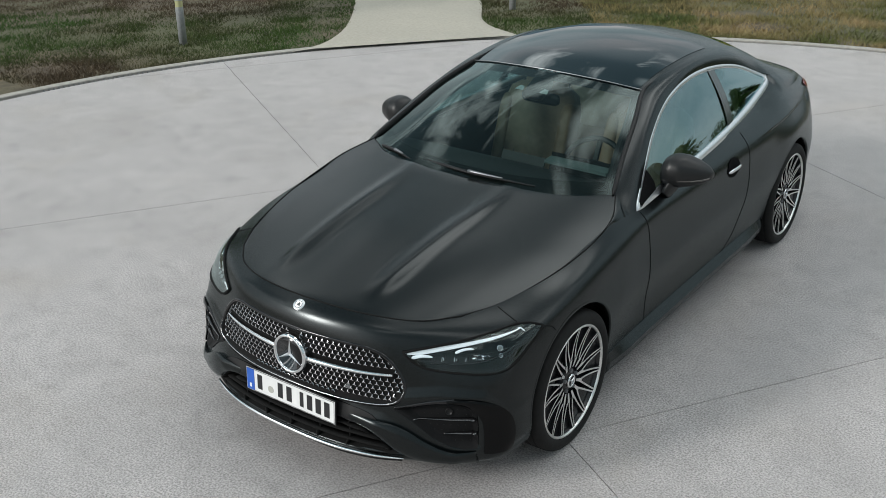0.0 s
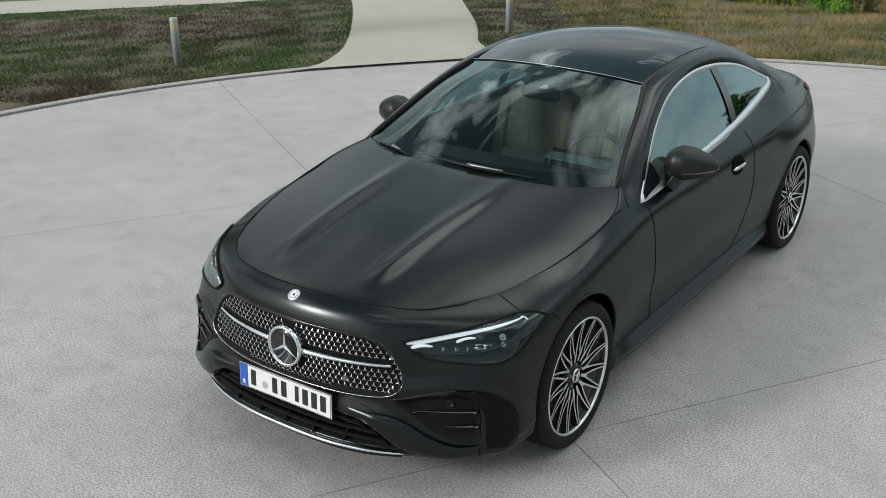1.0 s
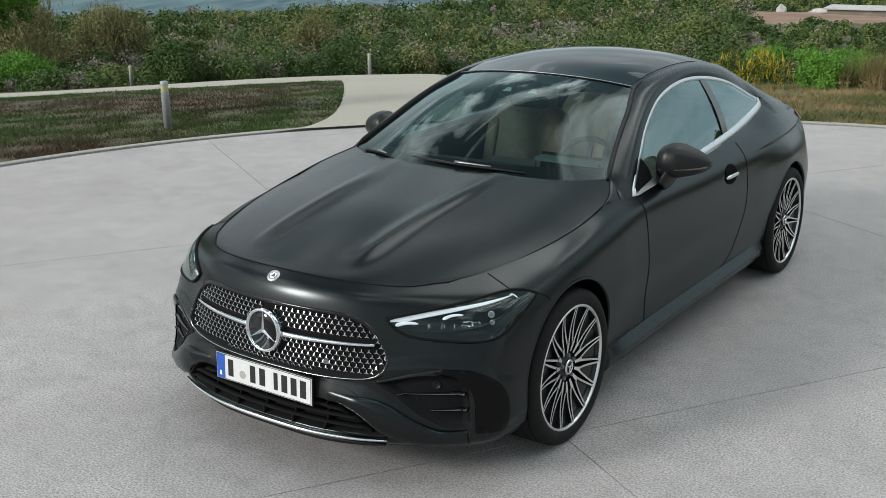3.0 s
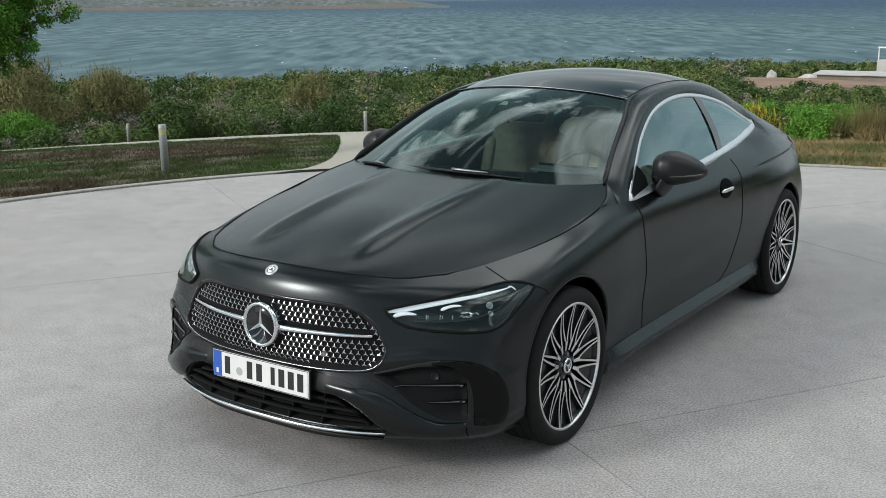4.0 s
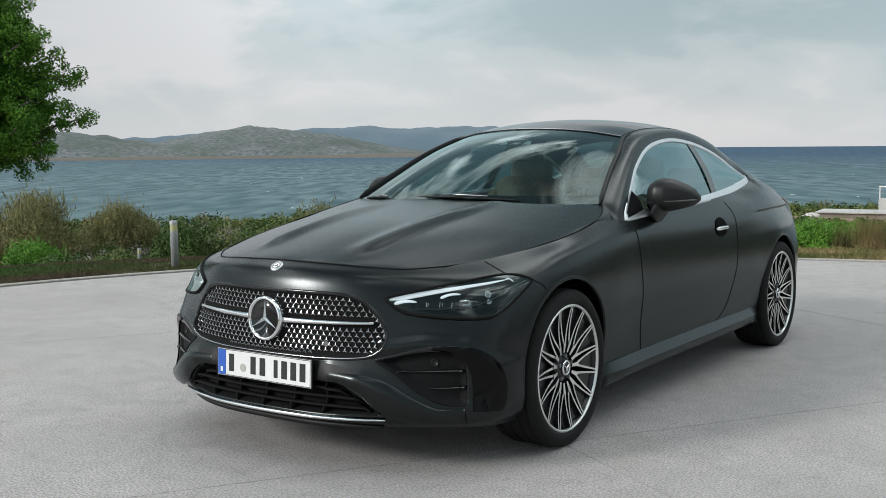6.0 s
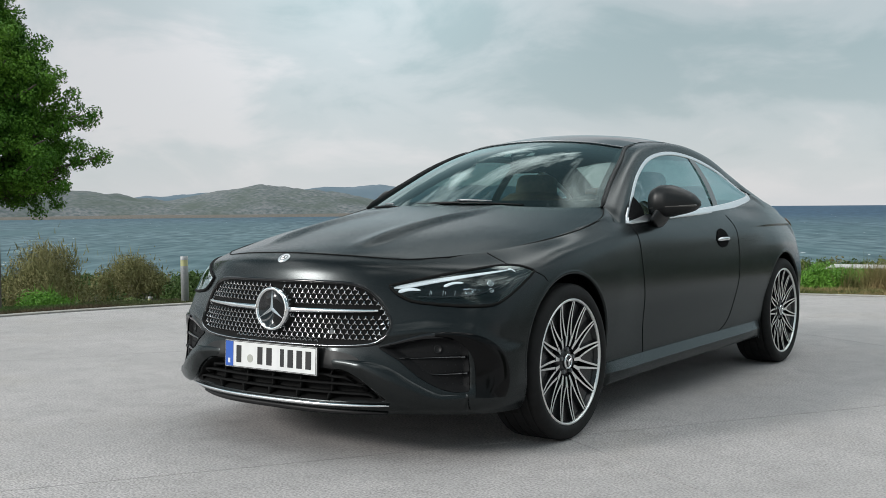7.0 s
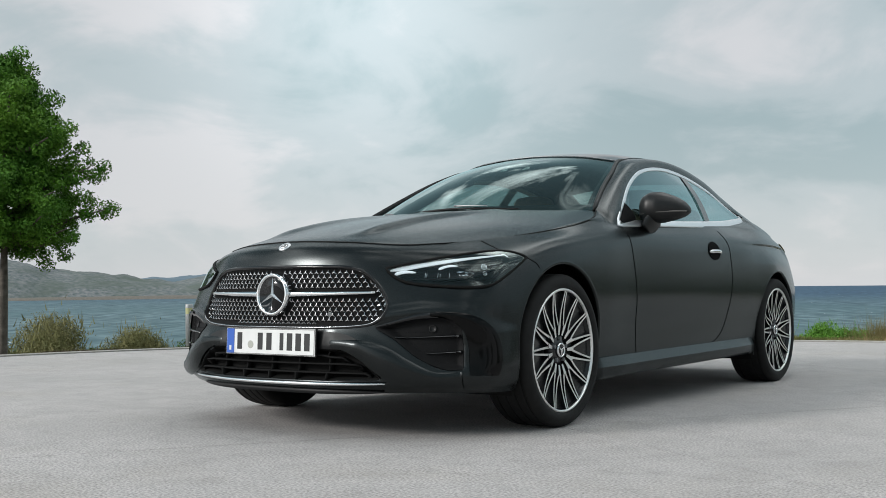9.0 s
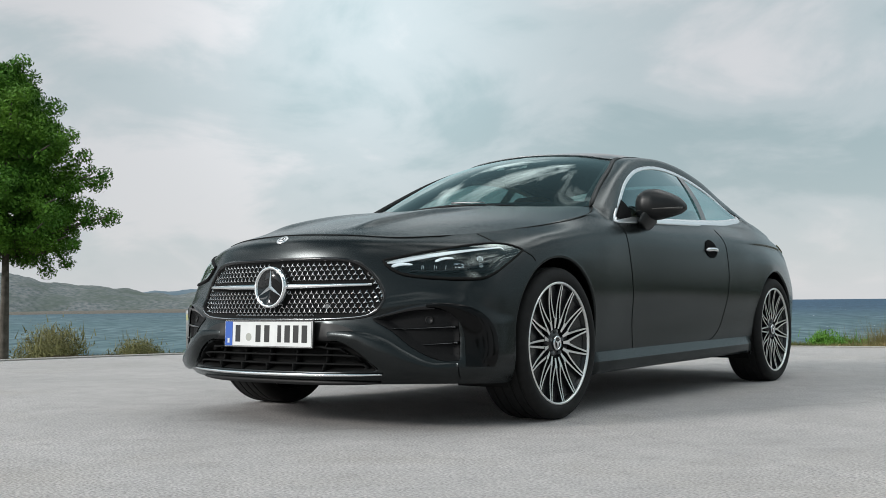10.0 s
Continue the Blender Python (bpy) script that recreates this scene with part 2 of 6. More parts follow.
def spline(points, n, mirror=False):
    """n points on a Catmull-Rom curve through the given ones, evenly by index; mirror: x = 0 is a plane of symmetry at the start."""
    p = np.array(points, float)
    first = p[1] * np.array([-1, 1, 1]) if mirror else 2 * p[0] - p[1]
    p = np.vstack([first, p, 2 * p[-1] - p[-2]])
    t = np.linspace(0, len(points) - 1, n)
    i = np.minimum(t.astype(int), len(points) - 2)
    f = (t - i)[:, None]
    a, b, c, d = p[i], p[i + 1], p[i + 2], p[i + 3]
    return 0.5 * (2 * b + (c - a) * f + (2 * a - 5 * b + 4 * c - d) * f**2 + (3 * b - a - 3 * c + d) * f**3)


def grid_faces(nu, nv, flip=False):
    q = [(i * nv + j, (i + 1) * nv + j, (i + 1) * nv + j + 1, i * nv + j + 1) for i in range(nu - 1) for j in range(nv - 1)]
    return [f[::-1] for f in q] if flip else q


def coons(front, back, left, right, nu, nv):
    """Grid [nu][nv] of a Coons patch: front and back run left to right, left and right run front to back."""
    F, B, Lf, R = (spline(c, n) for c, n in ((front, nu), (back, nu), (left, nv), (right, nv)))
    a = np.linspace(0, 1, nu)[:, None, None]
    b = np.linspace(0, 1, nv)[None, :, None]
    P = (1 - b) * F[:, None] + b * B[:, None] + (1 - a) * Lf[None] + a * R[None]
    return P - ((1 - a) * (1 - b) * F[0] + a * (1 - b) * F[-1] + (1 - a) * b * B[0] + a * b * B[-1])


def sweep(path, prof, closed=False, up=(0, 0, 1), scale=None):
    """Verts and faces of a profile [(across, along up)] carried along a path."""
    path = np.array(path, float)
    n, k = len(path), len(prof)
    tan = np.gradient(path, axis=0)
    if closed:
        tan = np.roll(path, -1, 0) - np.roll(path, 1, 0)
    tan /= np.linalg.norm(tan, axis=1, keepdims=True) + 1e-12
    ups = np.array(up, float)
    ups = np.tile(ups, (n, 1)) if ups.ndim == 1 else ups
    side = np.cross(tan, ups)
    side /= np.linalg.norm(side, axis=1, keepdims=True) + 1e-12
    ups = np.cross(side, tan)
    sc = np.ones(n) if scale is None else np.asarray(scale)
    verts = [path[i] + sc[i] * (a * side[i] + b * ups[i]) for i in range(n) for a, b in prof]
    faces = []
    for i in range(n if closed else n - 1):
        j = (i + 1) % n
        for c in range(k):
            d = (c + 1) % k
            faces.append((i * k + c, i * k + d, j * k + d, j * k + c))
    if not closed:
        faces += [tuple(range(k))[::-1], tuple((n - 1) * k + c for c in range(k))]
    return verts, faces


def round_prof(w, h, n=10):
    return [(w * math.cos(a), h * math.sin(a)) for a in np.linspace(0, 2 * math.pi, n, endpoint=False)]


def revolve(prof, seg, axis="x"):
    """Verts and faces of a profile [(along the axis, radius)] turned about the x axis."""
    v, k = [], len(prof)
    for i in range(seg):
        a = 2 * math.pi * i / seg
        v += [(x, r * math.cos(a), r * math.sin(a)) for x, r in prof]
    f = [(i * k + c, ((i + 1) % seg) * k + c, ((i + 1) % seg) * k + c + 1, i * k + c + 1) for i in range(seg) for c in range(k - 1)]
    return v, f


# ---------------------------------------------------------------- the car: nose towards -y, front axle over y = 0
from mathutils.bvhtree import BVHTree

WHEEL_R, AXLE_R = 0.337, 2.865
ARCH = ((0.0, 0.345, 0.376), (AXLE_R, 0.345, 0.376))

# character lines from the front centre round the corner and along the side to the rear centre
SILL = [(0, -.85, .185), (.3, -.832, .185), (.55, -.745, .188), (.80, -.575, .19), (.865, -.38, .185), (.85, 0, .19), (.847, .42, .195), (.855, .8, .2),
        (.86, 1.4, .21), (.86, 2.0, .22), (.855, 2.45, .225), (.85, 2.865, .24), (.82, 3.35, .26), (.66, 3.64, .28), (.35, 3.76, .28), (0, 3.80, .28)]
ROCKER = [(0, -.893, .235), (.3, -.872, .235), (.56, -.785, .24), (.845, -.580, .245), (.905, -.39, .255), (.898, 0, .26), (.876, .42, .27), (.868, .8, .275),
          (.872, 1.4, .285), (.88, 2.0, .295), (.888, 2.45, .3), (.90, 2.865, .31), (.862, 3.35, .33), (.69, 3.68, .36), (.36, 3.80, .36), (0, 3.84, .36)]
LOWER = [(0, -.882, .40), (.3, -.858, .40), (.56, -.775, .40), (.825, -.595, .40), (.912, -.38, .41), (.915, 0, .42), (.900, .42, .42), (.880, .8, .42),
         (.882, 1.4, .43), (.895, 2.0, .44), (.908, 2.45, .45), (.927, 2.865, .46), (.878, 3.35, .48), (.70, 3.70, .50), (.36, 3.84, .50), (0, 3.88, .50)]
MIDDLE = [(0, -.868, .55), (.3, -.838, .55), (.55, -.745, .55), (.825, -.572, .555), (.908, -.36, .565), (.928, 0, .58), (.921, .42, .58), (.904, .8, .58),
          (.905, 1.4, .59), (.914, 2.0, .6), (.927, 2.45, .6), (.933, 2.865, .61), (.878, 3.35, .62), (.70, 3.71, .64), (.36, 3.86, .64), (0, 3.90, .64)]
SHOULDER = [(0, -.852, .69), (.3, -.815, .688), (.53, -.715, .68), (.805, -.515, .68), (.893, -.31, .70), (.925, 0, .725), (.919, .42, .74), (.902, .8, .755),
            (.901, 1.4, .76), (.907, 2.0, .77), (.919, 2.45, .78), (.920, 2.865, .79), (.836, 3.35, .80), (.68, 3.69, .82), (.35, 3.85, .82), (0, 3.89, .82)]
CREST = [(0, -.822, .775), (.3, -.782, .77), (.52, -.68, .757), (.768, -.475, .752), (.862, -.27, .765), (.892, 0, .815), (.897, .42, .85), (.886, .8, .868),
         (.884, 1.4, .868), (.884, 2.0, .88), (.886, 2.45, .895), (.868, 2.865, .902), (.786, 3.35, .898), (.645, 3.66, .915), (.33, 3.80, .925), (0, 3.83, .93)]
BELT = [(0, -.763, .816), (.28, -.728, .808), (.496, -.629, .793), (.655, -.455, .805), (.745, -.25, .830), (.803, .02, .867), (.824, .40, .931), (.840, .78, .925),
        (.828, 1.4, .948), (.808, 2.0, .975), (.772, 2.45, .995), (.780, 2.865, 1.000), (.722, 3.35, .962), (.595, 3.66, .945), (.31, 3.78, .955), (0, 3.81, .96)]
ROWS_BODY = [SILL, ROCKER, LOWER, MIDDLE, SHOULDER, CREST, BELT]
NU, NV = 15 * 36 + 1, 6 * 19 + 1


def smooth01(x, a, b):
    t = np.clip((x - a) / (b - a), 0, 1)
    return t * t * (3 - 2 * t)


def away(x, z, line):
    """Distance from a polyline (x, z)."""
    d = np.full(x.shape, 9.0)
    for (x0, z0), (x1, z1) in zip(line[:-1], line[1:]):
        t = np.clip(((x - x0) * (x1 - x0) + (z - z0) * (z1 - z0)) / ((x1 - x0) ** 2 + (z1 - z0) ** 2), 0, 1)
        d = np.minimum(d, np.hypot(x - x0 - t * (x1 - x0), z - z0 - t * (z1 - z0)))
    return d


def band(x, z, line, w):
    """1 on a polyline (x, z), falling to 0 at the distance w."""
    return 1 - smooth01(away(x, z, line), 0, w)


SIDE_INTAKE = [(.50, .452), (.60, .484), (.70, .498), (.765, .488), (.802, .45), (.815, .38), (.814, .284), (.735, .287), (.655, .336), (.575, .404)]
LOW_INTAKE = [(-.37, .368), (.37, .368), (.44, .335), (.535, .246), (.3, .236), (-.3, .236), (-.535, .246), (-.44, .335)]


def inside(x, z, poly, w):
    """0 outside a polygon (x, z), rising to 1 at the depth w inside it."""
    odd, d = np.zeros(x.shape, bool), np.full(x.shape, 9.0)
    for (x0, z0), (x1, z1) in zip(poly, poly[1:] + poly[:1]):
        cross = ((z0 > z) != (z1 > z)) & (x < (x1 - x0) * (z - z0) / (z1 - z0 + 1e-12) + x0)
        odd ^= cross
        t = np.clip(((x - x0) * (x1 - x0) + (z - z0) * (z1 - z0)) / ((x1 - x0) ** 2 + (z1 - z0) ** 2), 0, 1)
        d = np.minimum(d, np.hypot(x - x0 - t * (x1 - x0), z - z0 - t * (z1 - z0)))
    return np.where(odd, smooth01(d, 0, w), 0)


GRILLE_UP = [(.532, .530), (.525, .560), (.498, .608), (.455, .655), (.400, .688), (.300, .703), (0, .706)]
GRILLE_LOW = [(.532, .530), (.523, .498), (.492, .473), (.430, .459), (.270, .451), (0, .450)]
GRILLE_TOP_ROW = GRILLE_UP + [(-x, z) for x, z in GRILLE_UP[-2::-1]]
GRILLE_LOW_ROW = [(-x, z) for x, z in GRILLE_LOW] + GRILLE_LOW[-2::-1]
GRILLE_POLY = GRILLE_TOP_ROW + GRILLE_LOW_ROW[1:-1]
LAMP_TOP = [(.0, .692), (.10, .712), (.22, .733), (.36, .753), (.46, .763), (.53, .760), (.575, .749), (.602, .738)]
LAMP_LOW = [(.0, .687), (.035, .655), (.085, .632), (.18, .620), (.30, .613), (.39, .617), (.46, .645), (.602, .736)]
LAMP_IN, LAMP_DIR, LAMP_OUTWARD = Vector((.494, -.723, 0)), Vector((.653, .757, 0)), Vector((.757, -.653, 0))


def skirt_grid(cut=1.0):
    across = np.array([spline(r, NU, mirror=True) for r in ROWS_BODY])
    G = np.stack([spline(across[:, i], NV) for i in range(NU)])
    x, y, z = G[..., 0], G[..., 1], G[..., 2]
    front = 1 - smooth01(y, -.45, -.30)
    out = np.stack([smooth01(x, .55, .95), -(1 - smooth01(x, .55, .95)) - 0 * x, 0 * x], -1)
    # side intake and lower intake pushed in, wing between them pulled out, grille sunk
    wing = [(.33, .385), (.44, .370), (.58, .305), (.68, .250), (.84, .245)]
    push = 0.015 * band(x, z, wing, .075) - cut * 0.032 * inside(x, z, SIDE_INTAKE, .018) - cut * 0.050 * inside(x, z, LOW_INTAKE, .020)
    push += 0.012 * band(x, z, [(.50, .50), (.66, .522), (.80, .512), (.88, .43), (.90, .30)], .045)
    push -= cut * 0.022 * inside(x, z, GRILLE_POLY, .016)
    G = G + out * (push * front)[..., None]
    # crisp crease along the haunch, scooped out below it towards the tail
    drop = np.interp(y, [2.1, 2.865, 3.35, 3.6], [.890, .897, .892, .895]) - z
    scoop = .018 * smooth01(y, 2.10, 3.0) * (1 - smooth01(y, 3.36, 3.47)) * smooth01(drop, 0, .014) * (1 - smooth01(drop, .018, .14)) * (x > .5)
    G[..., 0] -= scoop
    return G


G_SKIRT = skirt_grid()


FULL_TREE = BVHTree.FromPolygons([Vector(v) for v in G_SKIRT.reshape(-1, 3)] + [Vector(v) for v in G_SKIRT.reshape(-1, 3) * [-1, 1, 1]],
                                 grid_faces(NU, NV) + [tuple(i + NU * NV for i in f) for f in grid_faces(NU, NV, True)])


def cut_skirt(G):
    """Verts and faces of one side with the wheel arches cut out and their rims drawn true."""
    V = G.reshape(-1, 3).copy()
    # headlamp housing sunk into the corner
    rel = V[:, :2] - np.array(LAMP_IN)[:2]
    along, off = rel @ np.array(LAMP_DIR)[:2], rel @ np.array(LAMP_OUTWARD)[:2]
    sink = inside(along, V[:, 2], LAMP_TOP + LAMP_LOW[::-1][1:-1], .010) * (off > -.15) * (V[:, 0] > .3)
    V[:, :2] -= np.array(LAMP_OUTWARD)[None, :2] * (.05 * sink)[:, None]
    dead = np.zeros(len(V), bool)
    for cy, cz, r in ARCH:
        dy, dz = V[:, 1] - cy, V[:, 2] - cz
        d = np.hypot(dy, dz) + 1e-9
        side = V[:, 0] > 0.6
        near = side & (np.abs(d - r) < 0.0058)
        V[near, 1], V[near, 2] = cy + dy[near] / d[near] * r, cz + dz[near] / d[near] * r
        dead |= side & (d < r - 0.0060)
        for i in np.nonzero(near)[0]:
            hit = FULL_TREE.ray_cast(Vector((3, V[i, 1], V[i, 2])), Vector((-1, 0, 0)))[0]
            if hit is not None:
                V[i, 0] = hit.x
    faces = [f for f in grid_faces(G.shape[0], G.shape[1]) if not any(dead[i] for i in f)]
    return V, faces


V_SKIRT, F_SKIRT = cut_skirt(G_SKIRT)
G_EVEN = skirt_grid(0.0).reshape(-1, 3)
EVEN_TREE = BVHTree.FromPolygons([Vector(v) for v in G_EVEN] + [Vector(v) for v in G_EVEN * [-1, 1, 1]],
                                 grid_faces(NU, NV) + [tuple(i + NU * NV for i in f) for f in grid_faces(NU, NV, True)])


def cast(origin, way, lift):
    """The body's surface met from a point outside, lifted off it by some metres."""
    hit, nrm, _, _ = FULL_TREE.ray_cast(Vector(origin), Vector(way).normalized())
    if hit is None:
        hit, nrm, _, _ = FULL_TREE.find_nearest(Vector(origin) + Vector(way) * 2.0)
    if nrm.dot(Vector(way)) > 0:
        nrm = -nrm
    return hit + nrm * lift, nrm


def from_front(x, z, lift=0.0):
    return cast((x, -3, z), (0, 1, 0), lift)


def on_even(x, z, lift=0.0):
    """The front's surface as it would be without grille and intakes."""
    hit, nrm, _, _ = EVEN_TREE.ray_cast(Vector((x, -3, z)), Vector((0, 1, 0)))
    nrm = nrm if nrm.y < 0 else -nrm
    return hit + nrm * lift, nrm


def on_even_corner(p, z, lift=0.0, side=1):
    """The same, met from the car's corner; p runs along the headlamp."""
    o = LAMP_IN + LAMP_DIR * p + LAMP_OUTWARD * 1.0
    hit, nrm, _, _ = EVEN_TREE.ray_cast(Vector((o.x * side, o.y, z)), Vector((-LAMP_OUTWARD.x * side, -LAMP_OUTWARD.y, 0)))
    nrm = nrm if nrm.dot(Vector((LAMP_OUTWARD.x * side, LAMP_OUTWARD.y, 0))) > 0 else -nrm
    return hit + nrm * lift, nrm


def from_side(y, z, lift=0.0, side=1):
    return cast((3 * side, y, z), (-side, 0, 0), lift)


def from_corner(p, z, lift=0.0, side=1):
    o = LAMP_IN + LAMP_DIR * p + LAMP_OUTWARD * 1.0
    way = -LAMP_OUTWARD
    return cast((o.x * side, o.y, z), (way.x * side, way.y, 0), lift)


def drape(fn, top, bottom, nu, nv, lift, **k):
    """Verts and faces of a patch between two 2D curves, laid on the body."""
    T, B = (spline([(*p, 0) for p in c], nu)[:, :2] for c in (top, bottom))
    verts = []
    for i in range(nu):
        for j in range(nv):
            a, b = T[i] + (B[i] - T[i]) * j / (nv - 1)
            verts.append(fn(a, b, lift(i / (nu - 1), j / (nv - 1)) if callable(lift) else lift, **k)[0])
    return verts, grid_faces(nu, nv)


def fair(verts, nu, nv):
    """The patch's verts on low-order polynomials of its two parameters, for an even shine."""
    u, v = np.meshgrid(np.linspace(-1, 1, nu), np.linspace(-1, 1, nv), indexing="ij")
    A = np.stack([u.ravel() ** i * v.ravel() ** j for i in range(8) for j in range(4)], -1)
    P = np.array([tuple(p) for p in verts])
    return A @ np.linalg.lstsq(A, P, rcond=None)[0]


def drape_line(fn, pts, n, w, lift, **k):
    """Verts and faces of a narrow raised strip along a 2D curve on the body."""
    P = spline([(*p, 0) for p in pts], n)[:, :2]
    hits = [fn(a, b, 0.0, **k) for a, b in P]
    path = [h[0] for h in hits]
    return sweep(path, [(-w, -lift), (w, -lift), (w * .8, lift), (-w * .8, lift)], up=np.array([h[1] for h in hits]))


car = tagged(empty("car"), "matte dark grey two-door coupe parked on the pale concrete forecourt", "car")


def build_body():
    # panels of each side, split along the gaps
    V, F = V_SKIRT, F_SKIRT
    C = np.array([V[list(f)].mean(0) for f in F])
    y, z, x = C[:, 1], C[:, 2], C[:, 0]
    door_rear = np.where(z > .62, 2.06 + (z - .62) * .02, 2.06 - 0.75 * (np.clip(.62 - z, 0, .4) / .4) ** 2.2 * .4)
    door_front = .715 + (.93 - z) * .165
    kind = np.full(len(F), 3)
    kind[y < door_rear] = 2
    kind[y < door_front] = 1
    kind[y < -.27] = 0
    kind[y > 3.42] = 4
    names = ["front_bumper", "front_wing", "door", "rear_quarter_panel", "rear_bumper"]
    for k, name in enumerate(names):
        for side in (1, -1):
            pick = [F[i] for i in np.nonzero(kind == k)[0]]
            used = sorted({i for f in pick for i in f})
            idx = {v: n for n, v in enumerate(used)}
            verts = V[used] * [side, 1, 1]
            faces = [tuple(idx[i] for i in (f if side == 1 else f[::-1])) for f in pick]
            shell(name, verts, faces, M_PAINT, car)
    # wheel arch lips, liners
    for cy, cz, r in ARCH:
        for side in (1, -1):
            lip = []
            for a in np.linspace(radians(-24), radians(204), 60):
                yy, zz = cy + r * math.cos(a), cz + r * math.sin(a)
                if zz < .19:
                    continue
                h = from_side(yy, zz, 0.0, side)[0]
                lip.append((h.x, yy, zz))
            v, f = [], []
            rings = [(-0.002, .012), (0.0006, .006), (0.0010, -.002), (-0.003, -.006), (-0.02, -.008), (-.06, -.008)]
            for p in lip:
                dy, dz = (p[1] - cy) / r, (p[2] - cz) / r
                v += [(p[0] + side * ox, p[1] + dy * ort, p[2] + dz * ort) for ox, ort in rings]
            k = len(rings)
            f = [(i * k + c, (i + 1) * k + c, (i + 1) * k + c + 1, i * k + c + 1) for i in range(len(lip) - 1) for c in range(k - 1)]
            shell("wheel_arch_lip", v, f, M_PAINT, car)
            v, f = [], []
            for a in np.linspace(radians(-30), radians(210), 40):
                for xx in (.90, .60):
                    v.append((xx * side, cy + (r + .012) * math.cos(a), max(.16, cz + (r + .012) * math.sin(a))))
            f = [(2 * i, 2 * i + 1, 2 * i + 3, 2 * i + 2) for i in range(39)]
            v = [(np.sign(p[0]) * min(abs(p[0]), abs(from_side(p[1], max(p[2], .2), 0, side)[0].x) - .02), p[1], p[2]) if j % 2 == 0 else p for j, p in enumerate(v)]
            shell("wheel_arch_liner", v, f, M_SEAM, car)
    # underside
    bm = block((1.16, 4.5, .10), pose(0, 1.55, .26))
    block((1.66, 1.95, .08), pose(0, 1.43, .25), bm)
    block((1.10, .42, .06), pose(0, -.55, .27), bm)
    block((.9, .12, .3), pose(0, -.66, .40), bm)
    block((1.30, .45, .14), pose(0, 3.48, .36), bm)
    part("underbody", bm, M_SEAM, car)
    # sills
    for side in (1, -1):
        prof_y = np.linspace(.352, 2.44, 34)
        v, f = [], []
        for t, yy in enumerate(prof_y):
            e = (1 - .5 * max(0, (yy - 2.1) / .34) ** 2) * (.3 + .7 * float(smooth01(yy, .34, .62)))
            base = from_side(yy, .30, 0, 1)[0].x
            zz = .012 * (yy - .43)
            for ox, oz in ((-.03, .290), (.002, .280), (.002, .280), (.035 * e, .236), (.035 * e, .236), (.030 * e, .196), (.0, .178), (-.08, .174)):
                v.append((side * (base + ox), yy, oz + zz))
        k = 8
        f = [(i * k + c, (i + 1) * k + c, (i + 1) * k + c + 1, i * k + c + 1) for i in range(33) for c in (0, 2, 4, 5, 6)]
        f += [tuple(range(k)), tuple(33 * k + c for c in range(k))]
        shell("side_sill", v, f, M_PAINT, car)


COWL = [(-.743, .652, 1.001), (-.55, .50, 1.002), (-.28, .42, 1.012), (0, .395, 1.015), (.28, .42, 1.012), (.55, .50, 1.002), (.743, .652, 1.001)]
NOSE = [(-.628, -.50, .800), (-.496, -.629, .793), (-.28, -.728, .808), (0, -.763, .816), (.28, -.728, .808), (.496, -.629, .793), (.628, -.50, .800)]
EDGE = [(.628, -.50, .800), (.715, -.332, .815), (.778, -.122, .845), (.814, .081, .875), (.828, .285, .908), (.812, .487, .952), (.743, .652, 1.001)]
SCREEN_LOW = [(-.735, .640, 1.003), (-.52, .50, .992), (-.27, .415, .985), (0, .385, .985), (.27, .415, .985), (.52, .50, .992), (.735, .640, 1.003)]
SCREEN_TOP = [(-.535, 1.325, 1.325), (-.36, 1.262, 1.356), (-.18, 1.232, 1.371), (0, 1.222, 1.376), (.18, 1.232, 1.371), (.36, 1.262, 1.356), (.535, 1.325, 1.325)]
SCREEN_SIDE = [(.735, .640, 1.003), (.668, .86, 1.122), (.606, 1.10, 1.238), (.535, 1.325, 1.325)]
ROOF_SIDE = [(.535, 1.325, 1.325), (.535, 1.6, 1.368), (.53, 1.95, 1.380), (.518, 2.3, 1.358), (.50, 2.62, 1.305)]
ROOF_BACK = [(-.50, 2.62, 1.305), (-.3, 2.66, 1.336), (0, 2.68, 1.352), (.3, 2.66, 1.336), (.50, 2.62, 1.305)]
REAR_LOW = [(-.56, 3.28, 1.042), (-.3, 3.34, 1.060), (0, 3.36, 1.066), (.3, 3.34, 1.060), (.56, 3.28, 1.042)]
REAR_SIDE = [(.50, 2.62, 1.305), (.52, 2.86, 1.222), (.545, 3.08, 1.128), (.56, 3.28, 1.042)]
DECK_END = [(-.595, 3.66, .945), (-.31, 3.78, .955), (0, 3.81, .96), (.31, 3.78, .955), (.595, 3.66, .945)]
DECK_SIDE = [(.56, 3.28, 1.042), (.585, 3.45, 1.0), (.595, 3.66, .945)]
PILLAR_LOW = [(.829, .58, .929), (.837, .695, .927), (.766, .905, 1.066), (.698, 1.125, 1.187), (.640, 1.405, 1.284), (.610, 1.742, 1.326), (.603, 2.10, 1.307), (.613, 2.47, 1.238),
              (.640, 2.78, 1.134), (.676, 2.92, 1.087), (.681, 3.08, 1.060), (.676, 3.35, 1.000), (.595, 3.66, .945)]
PILLAR_HIGH = [(.738, .650, 1.003), (.713, .70, 1.040), (.651, .90, 1.147), (.590, 1.12, 1.250), (.535, 1.36, 1.337), (.535, 1.72, 1.377), (.530, 2.05, 1.378), (.515, 2.38, 1.348),
               (.500, 2.64, 1.302), (.522, 2.88, 1.216), (.545, 3.08, 1.128), (.574, 3.32, 1.034), (.595, 3.66, .945)]
WIN_LOW = [(.831, .708, .931), (.826, 1.048, .949), (.818, 1.399, .962), (.800, 1.799, .979), (.774, 2.149, .996), (.736, 2.499, 1.022), (.697, 2.799, 1.058), (.660, 2.875, 1.080)]
